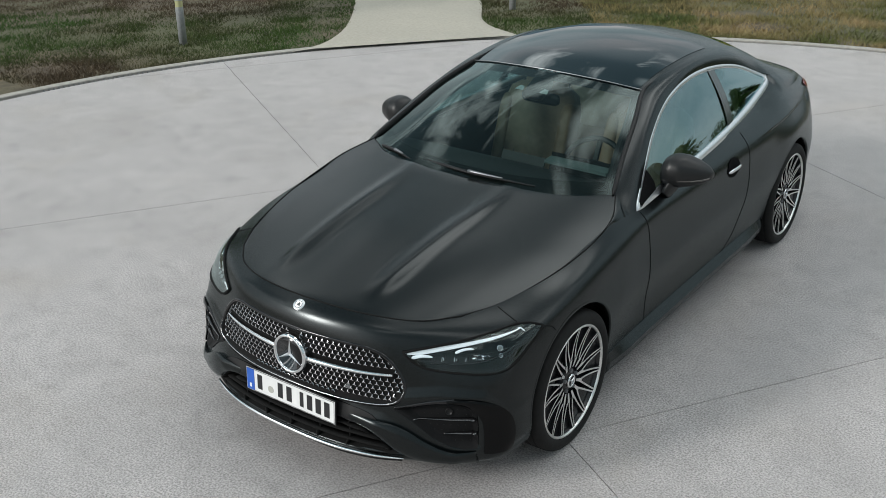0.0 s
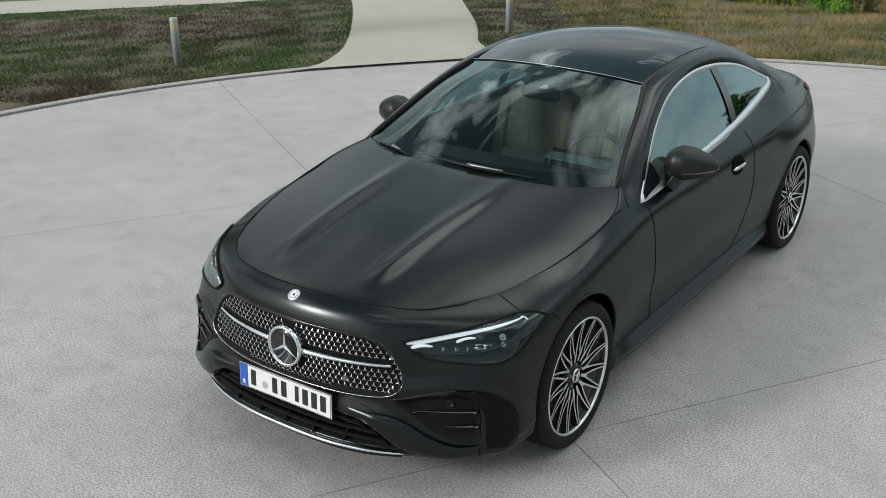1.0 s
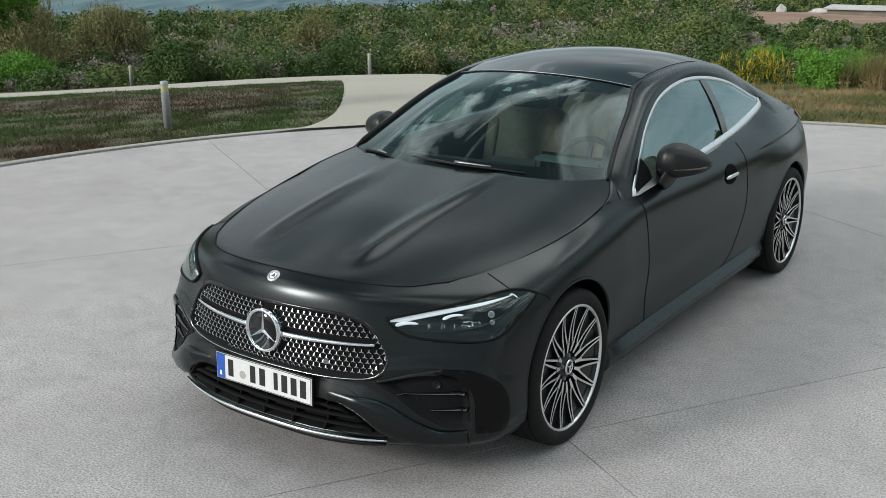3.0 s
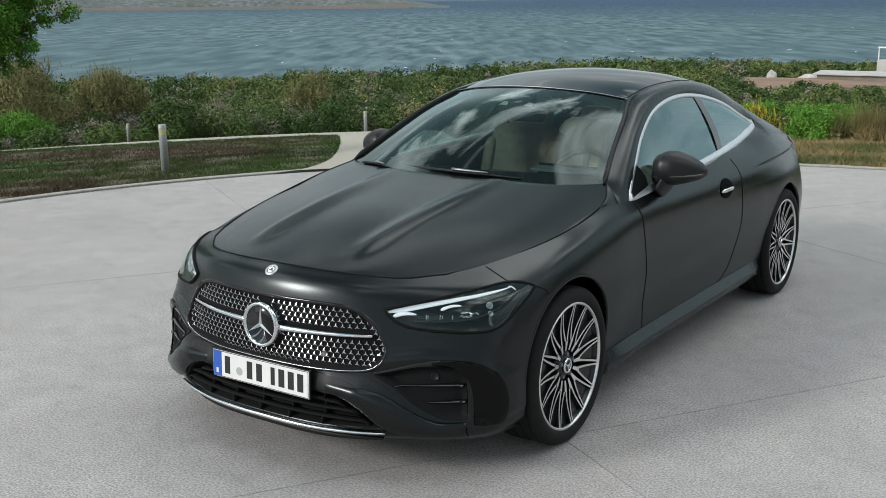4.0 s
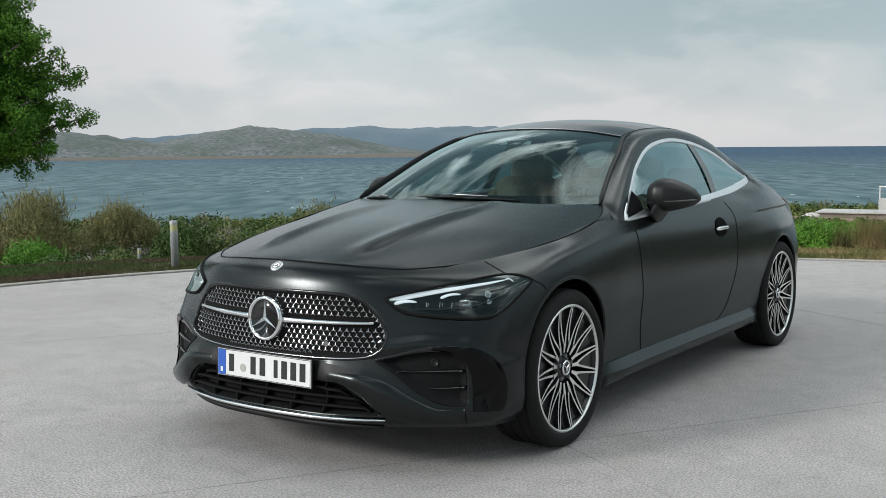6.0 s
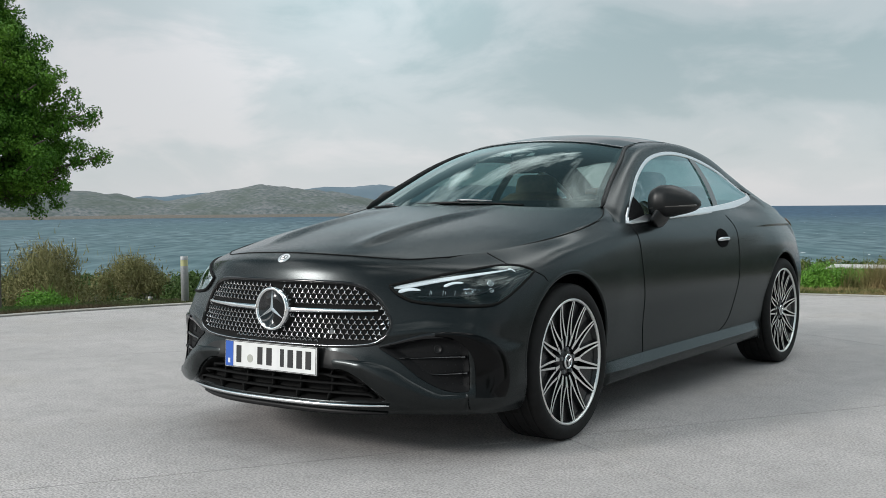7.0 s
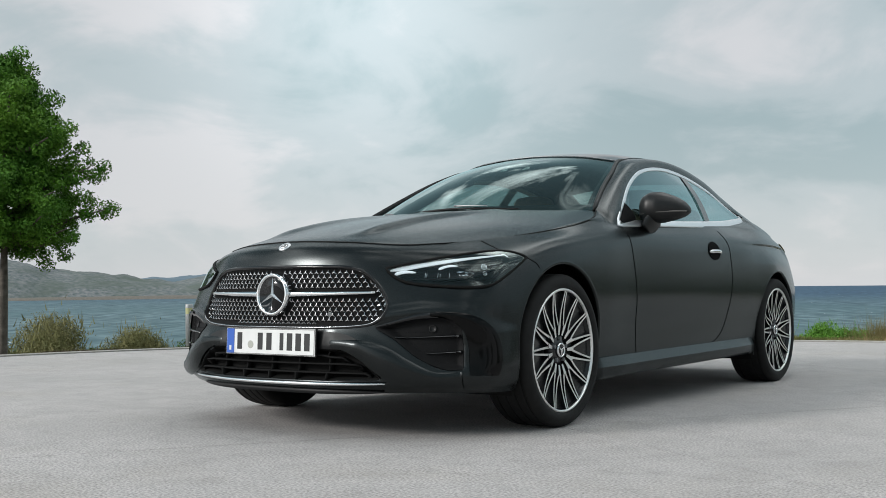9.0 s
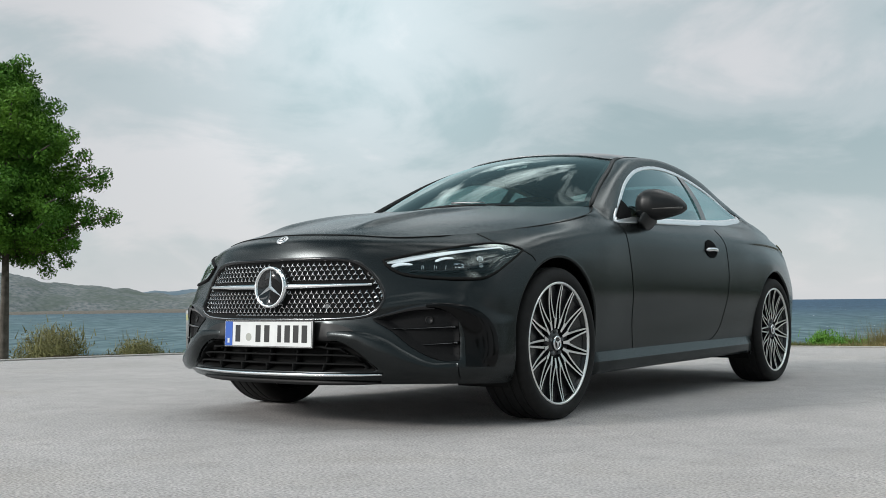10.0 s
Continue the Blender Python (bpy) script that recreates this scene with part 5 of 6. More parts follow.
def build_interior():
    bm = block((1.50, 2.9, .04), pose(0, 1.9, .36))
    part("cabin_floor", bm, M_DASH, car)
    # dashboard: lofted hood from the cowl back
    prof = [(.44, .93), (.55, .965), (.70, .975), (.85, .965), (.93, .93), (.95, .86), (.97, .74), (1.0, .60)]
    v, f = [], []
    xs = np.linspace(-.70, .70, 31)
    for x in xs:
        for y, z in spline([(0, *p) for p in prof], 29)[:, 1:]:
            v.append((x, y + .12 * (x / .70) ** 2 * (1 if y < .6 else .2), z - .015 * (x / .7) ** 2))
    dash = shell("dashboard", v, grid_faces(31, 29), M_DASH, car, "dark dashboard")
    part("dash_display", block((.34, .012, .11), pose(.37, .97, .965, -18)), M_SEAM, dash)
    part("dash_display", block((.27, .012, .20), pose(.0, .99, .86, -25)), M_DASH, dash)
    part("head_up_display", block((.36, .075, .014), pose(.40, .90, 1.004, 4)), M_GLASSPALE, dash, "glossy dashboard panel, sky reflection put into its pale colour")
    # steering wheel
    m = pose(.37, 1.13, .90, -24)
    ring = [m @ Vector((.185 * math.cos(a), 0, .178 * math.sin(a))) for a in np.linspace(0, 2 * math.pi, 56, endpoint=False)]
    v, f = sweep(ring, round_prof(.015, .015, 10), closed=True, up=m.to_3x3() @ Vector((0, 1, 0)))
    sw = shell("steering_wheel", v, f, M_DASH, car, "dark steering wheel")
    part("wheel_boss", soft_block((.15, .05, .12), m), M_DASH, sw, "", True)
    for a in (0, 180, 270):
        part("wheel_spoke", block((.12, .018, .028), m @ pose(0, 0, 0, 0, a, 0) @ pose(.115, 0, 0)), M_DASH, sw, "", False, .004)
    build_seat(.37)
    build_seat(-.37)
    part("rear_bench", soft_block((1.16, .50, .20), pose(0, 2.32, .56, 8)), M_TAN, car, "tan leather rear bench", True)
    for x in (-.32, .32):
        part("rear_seat_back", soft_block((.52, .16, .56), pose(x, 2.60, .80, -24)), M_TAN, car, "", True)
        part("rear_headrest", soft_block((.24, .10, .13), pose(x, 2.72, 1.075, -20)), M_TAN, car, "", True)
    part("parcel_shelf", block((1.15, .62, .02), pose(0, 3.05, .985)), M_DASH, car)
    part("rear_bulkhead", block((1.3, .02, .62), pose(0, 2.80, .68)), M_DASH, car)
    for s in (1, -1):
        # inner door skin and headliner edge
        v = [(s * (.80 - .02 * t), y, .36 + .57 * t) for y in np.linspace(.66, 2.6, 12) for t in np.linspace(0, 1, 4)]
        shell("door_lining", v, grid_faces(12, 4, s < 0), M_DASH, car)
    for s in (1, -1):
        path = spline([(s * (x - .040), y + .035, z - .030) for x, y, z in SCREEN_SIDE], 24)
        v, f = sweep(path, round_prof(.032, .040, 12))
        shell("pillar_trim", v, f, M_DASH, car, "black inner windscreen pillar")
    hl = coons(SCREEN_TOP, ROOF_BACK, [(-x, y, z) for x, y, z in ROOF_SIDE], ROOF_SIDE, 15, 15) * [.97, 1, 1] + [0, 0.01, -.022]
    shell("headliner", hl.reshape(-1, 3), grid_faces(15, 15), M_DASH, car)
    # mirror and sensor block behind the windscreen
    rv = part("interior_mirror", soft_block((.23, .04, .065), pose(0, 1.185, 1.232, 12)), M_BLACK, car, "dark interior mirror", True)
    part("mirror_mount", soft_block((.12, .16, .05), pose(0, 1.155, 1.29, 28)), M_DASH, rv)
    for x in (-.075, .075):
        bm = bmesh.new()
        bm.faces.new([bm.verts.new(Vector((x, 0, 0)) + Vector(q)) for q in ((-.026, 1.074, 1.292), (.026, 1.074, 1.292), (.020, 1.098, 1.308), (-.006, 1.102, 1.310))])
        part("sensor_window", bm, M_SENSOR, rv, "pale sensor window")


def build_tail():
    for s in (1, -1):
        v, f = drape(from_side, [(3.44, .925), (3.50, .926), (3.56, .924), (3.63, .918)], [(3.44, .912), (3.50, .888), (3.56, .868), (3.63, .858)], 12, 4, .008, side=s)
        shell("tail_lamp", v, f, M_TAIL, car, "red tail lamp wrapping the rear corner")


M_SENSOR = material("sensor_window", (0.42, 0.47, 0.47), 0.4)
M_FIN = material("fin_gloss", (0.012, 0.012, 0.013), 0.15, IOR=1.9)
M_LENSCOVER = pane_glass("lamp_cover", (0.86, 0.90, 0.92), 0.045, 3.0)
M_CLEARFIN = material("clear_fin", (0.45, 0.50, 0.52), 0.1)
M_LAMPBASE = material("lamp_housing", (0.003, 0.003, 0.0034), 0.35, Specular_IOR_Level=0.2)
M_STUD = material("stud_metal", (0.50, 0.51, 0.52), 0.2, 1.0)
M_SURROUND = material("surround_black", (0.002, 0.002, 0.0022), 0.12, Specular_IOR_Level=0.18)
M_CHEEK = varied(material("textured_black_plastic", rough=0.6, Specular_IOR_Level=0.12), (0.005, 0.005, 0.0055), (0.009, 0.009, 0.0095), 300, 3)
M_SIGNAL = material("signal_lens", (0.09, 0.085, 0.08), 0.25)
M_BLACK2 = material("mirror_black", (0.009, 0.0095, 0.010), 0.40, Specular_IOR_Level=0.35)
# base lightened to carry the sky's reflection on the dashboard panel
M_GLASSPALE = material("display_glass", (0.15, 0.18, 0.18), 0.15)
build_grille()
build_plate()
build_intakes()
build_lamps()
build_gaps()
build_mirrors()
build_handles()
build_wipers()
build_interior()
build_tail()


# ---------------------------------------------------------------- ground, sea and coast
PLAZA_C, PLAZA_R = Vector((1.7, .8, 0)), 7.93
M_CONCRETE = varied(material("pale_concrete", rough=0.85), (0.262, 0.247, 0.242), (0.555, 0.524, 0.514), 105, 8, span=(0.37, 0.63), bump=0.35, bump_scale=300, big=(0.7, 0.4, (0.330, 0.313, 0.305)))


def weather(m):
    """Cloudy cement patches, faint brown stains, trowel streaks and dark specks on the slab."""
    nt = m.node_tree
    N, L, p = nt.nodes.new, nt.links.new, nt.nodes["Principled BSDF"]
    co = N("ShaderNodeTexCoord")
    colour = p.inputs["Base Color"].links[0].from_socket
    for scale, detail, dist, lo, hi, tint, stretch in (
            (3.2, 8, 1.2, .42, .66, (1.09, 1.09, 1.09), (1, 1, 1)), (5.5, 9, .8, .50, .72, (.89, .89, .888), (1, 1, 1)),
            (1.1, 7, .6, .54, .74, (.93, .915, .885), (1, 1, 1)), (14.0, 8, .9, .55, .75, (.90, .90, .895), (1, 1, 1)),
            (55, 2, 0, .70, .74, (.62, .61, .59), (1, 1, 1))):
        mp, n, r, mx = N("ShaderNodeMapping"), N("ShaderNodeTexNoise"), N("ShaderNodeMapRange"), N("ShaderNodeMixRGB")
        mp.inputs["Scale"].default_value = stretch
        mp.inputs["Rotation"].default_value = (0, 0, .6)
        mp.inputs["Location"].default_value = (scale * 3.1, scale * 1.7, 0)
        n.inputs["Scale"].default_value, n.inputs["Detail"].default_value, n.inputs["Distortion"].default_value = scale, detail, dist
        r.inputs["From Min"].default_value, r.inputs["From Max"].default_value = lo, hi
        mx.blend_type = "MULTIPLY"
        mx.inputs[2].default_value = (*tint, 1)
        L(co.outputs["Object"], mp.inputs[0])
        L(mp.outputs[0], n.inputs["Vector"])
        L(n.outputs["Fac"], r.inputs[0])
        L(r.outputs[0], mx.inputs[0])
        L(colour, mx.inputs[1])
        colour = mx.outputs[0]
    L(colour, p.inputs["Base Color"])


weather(M_CONCRETE)
M_PATH = varied(material("path_concrete", rough=0.9), (0.36, 0.334, 0.278), (0.44, 0.410, 0.348), 30, 6, bump=0.2, big=(0.8, 0.25, (0.30, 0.284, 0.243)))
M_DRAIN = varied(material("drain_grate", rough=0.7), (0.02, 0.02, 0.02), (0.05, 0.05, 0.048), 30, 4)
M_JOINT = varied(material("joint_dirt", rough=0.95), (0.06, 0.057, 0.055), (0.30, 0.29, 0.28), 5, 6)
M_KERB = varied(material("kerb_stone", rough=0.85), (0.28, 0.265, 0.235), (0.40, 0.38, 0.345), 18, 6, bump=0.3)
M_SOIL = varied(material("dry_turf", rough=0.95), (0.058, 0.042, 0.028), (0.125, 0.096, 0.061), 6, 8, bump=0.6, bump_scale=40, big=(0.35, 0.7, (0.075, 0.095, 0.035)))
M_GRASS = varied(material("grass", rough=0.7, Specular_IOR_Level=0.2), (0.036, 0.088, 0.012), (0.066, 0.047, 0.027), 0.24, 4, island=True, span=(0.40, 0.60))
M_DRYGRASS = varied(material("dry_grass", rough=0.8, Specular_IOR_Level=0.2), (0.095, 0.110, 0.034), (0.29, 0.215, 0.105), 0.9, 5, island=True, span=(0.36, 0.62))
M_SCRUB = varied(material("scrub_leaf", rough=0.6, Specular_IOR_Level=0.2), (0.029, 0.067, 0.014), (0.076, 0.120, 0.030), 0.12, 5, island=True)
M_BRIGHT = varied(material("fresh_leaf", rough=0.55, Specular_IOR_Level=0.2), (0.075, 0.20, 0.020), (0.14, 0.30, 0.04), 1.2, 4, island=True)
M_BROWN = varied(material("tamarisk_leaf", rough=0.8, Specular_IOR_Level=0.2), (0.14, 0.145, 0.055), (0.25, 0.225, 0.105), 0.8, 4, island=True)
M_GREYTWIG = varied(material("grey_twig", rough=0.85), (0.17, 0.155, 0.125), (0.28, 0.25, 0.20), 2, 4, island=True)
M_YELLOW = material("broom_flower", (0.55, 0.42, 0.02), 0.6)
M_BARK = varied(material("bark", rough=0.9), (0.06, 0.05, 0.04), (0.14, 0.12, 0.10), 14, 6, bump=0.8)
M_TREE = varied(material("juniper_leaf", rough=0.6, Specular_IOR_Level=0.2), (0.040, 0.130, 0.012), (0.115, 0.250, 0.026), 1.8, 4, island=True)
M_BOLLARD = varied(material("grey_bollard", rough=0.5, metal=0.3), (0.30, 0.31, 0.32), (0.38, 0.39, 0.40), 30, 4)
# stretched light and dark tones stand in for the shading of wave faces
M_SEA = varied(material("sea", rough=0.6, IOR=1.33, Specular_IOR_Level=0.12), (0.022, 0.056, 0.080), (0.140, 0.215, 0.255), 0.20, 12, bump=1.0, bump_scale=0.5, stretch=(1.0, 5.0, 1.0), turn=33, span=(0.34, 0.70), dist=0.4, big=(0.012, 0.6, (0.050, 0.105, 0.130)))
# rock and scrub tones, with bluish haze over the bay mixed in
M_ROCK = varied(material("hazed_rock", rough=0.95), (0.056, 0.082, 0.086), (0.215, 0.218, 0.222), 0.16, 10, bump=0.3, bump_scale=0.5, big=(0.022, 0.85, (0.075, 0.098, 0.080)))
# distance haze is put into this ridge's blue-grey base colour
M_FAR_HAZE = varied(material("far_ridge", rough=1.0), (0.10, 0.15, 0.19), (0.14, 0.19, 0.23), 0.004, 6)



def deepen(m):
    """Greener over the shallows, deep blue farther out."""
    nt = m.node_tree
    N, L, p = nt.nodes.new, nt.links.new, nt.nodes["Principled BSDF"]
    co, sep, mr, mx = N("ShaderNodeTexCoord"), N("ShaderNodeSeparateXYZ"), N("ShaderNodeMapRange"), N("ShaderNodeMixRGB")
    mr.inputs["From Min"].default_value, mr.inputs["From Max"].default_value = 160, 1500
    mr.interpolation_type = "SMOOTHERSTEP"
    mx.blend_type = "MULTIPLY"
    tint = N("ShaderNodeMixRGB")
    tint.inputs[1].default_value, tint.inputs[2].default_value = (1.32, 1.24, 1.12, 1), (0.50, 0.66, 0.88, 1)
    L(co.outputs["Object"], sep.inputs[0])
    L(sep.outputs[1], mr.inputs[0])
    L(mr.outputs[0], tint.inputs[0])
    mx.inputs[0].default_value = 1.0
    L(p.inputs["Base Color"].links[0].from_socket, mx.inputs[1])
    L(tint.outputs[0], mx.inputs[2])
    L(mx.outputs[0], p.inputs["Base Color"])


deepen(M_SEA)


def shore(az):
    """Distance of the water's edge by the angle to the left of +y (degrees)."""
    return 150 + 95 * smooth01(-az, -48, -5)


def land_z(x, y):
    """Height of the ground outside the forecourt."""
    d = np.maximum(np.hypot(x - PLAZA_C.x, y - PLAZA_C.y) - PLAZA_R, 0)
    az = np.degrees(np.arctan2(-(x - PLAZA_C.x), y - PLAZA_C.y))
    e = np.minimum(d, 28)
    u = np.clip((d - 28) / (shore(az) - 28), 0, 1.6)
    left = -.065 * e - .0018 * e * e - 8.3 * np.where(u < 1, np.abs(u) ** 1.85, 1 + (u - 1) * 1.85)
    g = np.minimum(d, 9)
    right = -.045 * g - .005 * g * g - .047 * np.maximum(d - 9, 0)
    w = smooth01(-az, -36, -14)
    behind = smooth01(np.abs(az), 100, 140)
    lump = .10 * np.sin(x * .31 + 1.3) * np.cos(y * .27) * smooth01(d, 6, 20)
    return (left * (1 - w) + right * w + lump) * (1 - behind)


def build_ground():
    bed = bmesh.new()
    bmesh.ops.create_circle(bed, cap_ends=True, segments=160, radius=PLAZA_R + .02, matrix=Matrix.Translation(PLAZA_C + Vector((0, 0, -.007))))
    court = part("forecourt", bed, M_JOINT, None)
    tagged(court, "round pale concrete forecourt cast in large bays with worn joints", "forecourt", kind="structure")
    # cast bays, 3.64 m across, with narrow open joints
    u, v = Vector((.53, .848, 0)).normalized(), Vector((.848, -.53, 0)).normalized()
    base, size, gap = Vector((.86, .03, 0)), 3.64, .0025
    for i in range(-4, 4):
        for j in range(-4, 4):
            bm = bmesh.new()
            bmesh.ops.create_circle(bm, cap_ends=True, segments=200, radius=PLAZA_R, matrix=Matrix.Translation(PLAZA_C))
            for axis, k in ((u, i), (v, j)):
                for edge, way in ((k * size + gap, -1), ((k + 1) * size - gap, 1)):
                    bmesh.ops.bisect_plane(bm, geom=bm.verts[:] + bm.edges[:] + bm.faces[:], plane_co=base + axis * edge, plane_no=axis * way, clear_outer=True)
            if not bm.faces or sum(f.calc_area() for f in bm.faces) < .05:
                bm.free()
                continue
            r = bmesh.ops.extrude_face_region(bm, geom=bm.faces[:])
            bmesh.ops.translate(bm, vec=(0, 0, -.15), verts=[e for e in r["geom"] if isinstance(e, bmesh.types.BMVert)])
            part("bay", bm, M_CONCRETE, court)
    # slotted drain and pale edging stone
    n = 300

    def ring(name, prof, mat, label, category):
        v, k = [], len(prof)
        for i in range(n):
            a = 2 * math.pi * i / n
            v += [(PLAZA_C.x + (PLAZA_R + rr) * math.cos(a), PLAZA_C.y + (PLAZA_R + rr) * math.sin(a), zz) for rr, zz in prof]
        f = [(i * k + c, ((i + 1) % n) * k + c, ((i + 1) % n) * k + c + 1, i * k + c + 1) for i in range(n) for c in range(k - 1)]
        return tagged(shell(name, v, f, mat, smooth=False), label, category, kind="structure")

    drain = ring("drain", [(.003, -.1), (.003, -.014), (.055, -.014), (.055, -.1)], M_DRAIN, "dark slotted drain between forecourt and edging", "drain")
    ring("kerb", [(.057, -.1), (.057, .008), (.064, .014), (.150, .014), (.158, .008), (.158, -.1)], M_KERB, "pale low concrete edging round the forecourt", "kerb")
    bar = bpy.data.meshes.new("drain_bar")
    bm = block((.046, .010, .012))
    bm.to_mesh(bar)
    bm.free()
    bar.materials.append(M_CALIPER)
    for i in range(290):
        a = radians(62) + radians(108) * i / 290
        ob = new("drain_bar", bar)
        ob.parent = drain
        ob.matrix_basis = Matrix.Translation(PLAZA_C) @ pose(0, 0, 0, 0, 0, math.degrees(a)) @ pose(PLAZA_R + .029, 0, -.006)
    # open country: one sheet from the edging to beyond the shore
    radii = np.concatenate([[PLAZA_R + .155], PLAZA_R + np.geomspace(.25, 420, 90)])
    az = np.linspace(0, 2 * math.pi, 361)[:-1]
    X = PLAZA_C.x + radii[:, None] * np.cos(az)[None]
    Y = PLAZA_C.y + radii[:, None] * np.sin(az)[None]
    Z = land_z(X, Y) + np.where(radii < PLAZA_R + .2, -.004, 0)[:, None] + .012 * np.sin(X * 5.1) * np.cos(Y * 4.3)
    k = len(az)
    f = [(i * k + c, (i + 1) * k + c, (i + 1) * k + (c + 1) % k, i * k + (c + 1) % k) for i in range(len(radii) - 1) for c in range(k)]
    tagged(shell("ground", np.stack([X, Y, Z], -1).reshape(-1, 3), f, M_SOIL), "dry sandy turf sloping down to the shore", "ground", kind="structure")


PATH_NEAR = [(-5.22, 4.74), (-5.33, 5.5), (-6.23, 6.97), (-8.6, 9.95), (-10.6, 12.3), (-11.35, 12.95), (-12.0, 12.1), (-13.2, 10.45), (-16.3, 8.6), (-26, 5.0)]
PATH_FAR = [(-3.55, 6.86), (-4.56, 7.6), (-5.84, 9.45), (-8.9, 13.55), (-11.6, 17.2), (-13.2, 18.6), (-14.8, 17.9), (-17.2, 16.2), (-20.5, 14.4), (-31, 11.0)]


def build_path():
    a = spline([(*p, 0) for p in PATH_NEAR], 120)[:, :2]
    b = spline([(*p, 0) for p in PATH_FAR], 120)[:, :2]
    v = []
    for p, q in zip(a, b):
        for t in np.linspace(0, 1, 12):
            x, y = p + (q - p) * t
            v.append((x, y, float(land_z(x, y)) + (.030 if 0 < t < 1 else .012)))
    ob = shell("path", v, grid_faces(120, 12), M_PATH)
    tagged(ob, "pale concrete footpath curving off behind the forecourt", "path", kind="structure")
    return a, b


def build_sea():
    # the forecourt falls a little landwards, so the water plane stands tipped to it
    ys = np.concatenate([np.linspace(60, 400, 40), np.geomspace(420, 4700, 30)])
    xs = np.linspace(-1, 1, 61)
    v = [(x * (y * 1.25 + 60) - y * .42, y - 40, -12.2 + .0068 * (y - 40)) for y in ys for x in xs]
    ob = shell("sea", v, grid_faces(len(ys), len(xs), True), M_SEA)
    tagged(ob, "choppy grey-blue sea with faint whitecaps", "sea", kind="structure")
    # whitecaps
    rng = np.random.default_rng(5)
    v, f = [], []
    for _ in range(110):
        d, a = rng.uniform(190, 1500), radians(rng.uniform(4, 62))
        x, y = -d * math.sin(a), d * math.cos(a)
        w, h = rng.uniform(.25, .8), rng.uniform(.05, .12)
        z = -12.2 + .0068 * y + .10
        o = len(v)
        v += [(x - w, y, z), (x - w * .3, y + .3, z + h), (x + w * .5, y + .2, z + h * .7), (x + w, y, z), (x, y - .5, z - .02)]
        f.append((o, o + 4, o + 3, o + 2, o + 1))
    tagged(shell("whitecaps", v, f, M_FOAM), "small white wave crests", "waves", kind="stuff")


def profile(az, table):
    return np.interp(az, [p[0] for p in table], [p[1] for p in table])


def build_coast():
    rng = np.random.default_rng(3)
    NEAR = [(28.6, 0), (33.8, 0), (36.1, 7), (38.5, 17), (41.0, 29), (42.7, 34), (44.1, 36), (44.9, 39.5), (45.6, 36), (48.1, 28), (49.7, 20), (51.9, 24), (54.1, 31), (54.8, 32), (56.0, 36), (56.9, 42), (58.2, 46), (60.5, 38), (66, 30), (72, 0)]
    FAR = [(21.6, 0), (23.0, 4), (25.2, 18), (28.6, 44), (31.6, 72), (33.6, 76), (36.6, 70), (39.6, 78), (43.1, 70), (46.6, 60), (51.6, 40), (57.6, 0)]

    def ridge(name, table, d0, depth, mat, rough, label):
        na, nd = 260, 26
        azs = np.linspace(table[0][0], table[-1][0], na)
        v = []
        for a in azs:
            h = profile(a, table)
            for j in range(nd):
                t = j / (nd - 1)
                d = d0 + depth * t
                x, y = -d * math.sin(radians(a)), d * math.cos(radians(a))
                bell = math.sin(math.pi * min(1, t * 1.0)) ** .75 if t < .5 else 1 - (t - .5)
                n = noise.fractal(Vector((x, y, 0)) * (6.0 / depth), .9, 2.1, 6)
                z = -12.2 + .0068 * y - .4 + 1.22 * h * bell + rough * n * min(1, h / 20) * (math.sin(math.pi * t))
                v.append((x, y, z))
        ob = shell(name, v, grid_faces(na, nd), mat)
        tagged(ob, label, "hill", kind="structure")

    ridge("rocky_headland", NEAR, 1420, 420, M_ROCK, 6.0, "low rocky headland with scrub across the bay")
    ridge("far_ridge", FAR, 3900, 700, M_FAR_HAZE, 10.0, "ridge beyond the headland, distance haze put into its blue colour")
    # sandy strip of the far shore
    v = []
    for a in np.linspace(36, 64, 120):
        for d, z in ((1405, -.6), (1412, 2.2), (1440, 5.0)):
            x, y = -d * math.sin(radians(a)), d * math.cos(radians(a))
            v.append((x, y, -12.2 + .0068 * y + z))
    tagged(shell("far_beach", v, grid_faces(120, 3), M_SAND), "sandy strip along the far shore", "beach", kind="structure")


# ---------------------------------------------------------------- plants
def leaves(rng, centres, radii, n, size, up=.3, flat=1.0):
    """Verts and faces of n leaf quads on lumpy blobs."""
    pick = rng.choice(len(centres), n, p=radii**2 / (radii**2).sum())
    d = rng.normal(size=(n, 3))
    d /= np.linalg.norm(d, axis=1, keepdims=True)
    r = radii[pick, None] * rng.uniform(.1, 1.15, (n, 1)) ** .5
    c = centres[pick] + d * r * np.array([1, 1, flat])
    nrm = d + rng.normal(size=(n, 3)) * .7 + np.array([0, 0, up])
    nrm /= np.linalg.norm(nrm, axis=1, keepdims=True)
    a = np.cross(nrm, rng.normal(size=(n, 3)))
    a /= np.linalg.norm(a, axis=1, keepdims=True)
    b = np.cross(nrm, a)
    s = size * rng.uniform(.6, 1.4, (n, 1))
    v = np.stack([c - a * s, c - b * s * .45, c + a * s, c + b * s * .45], 1).reshape(-1, 3)
    return v, np.arange(4 * n).reshape(-1, 4)


def blobs(rng, w, d, h, k, lo=.16, hi=.3):
    c = rng.uniform(-1, 1, (k, 3))
    c[:, 2] = rng.uniform(0.1, 1, k)
    c[:, :2] *= np.sqrt(np.maximum(0.05, 1 - c[:, 2:3] ** 1.6)) * .9
    return c * [w * .42, d * .42, h * .78], rng.uniform(lo, hi, k) * min(w, d, h * 1.3)


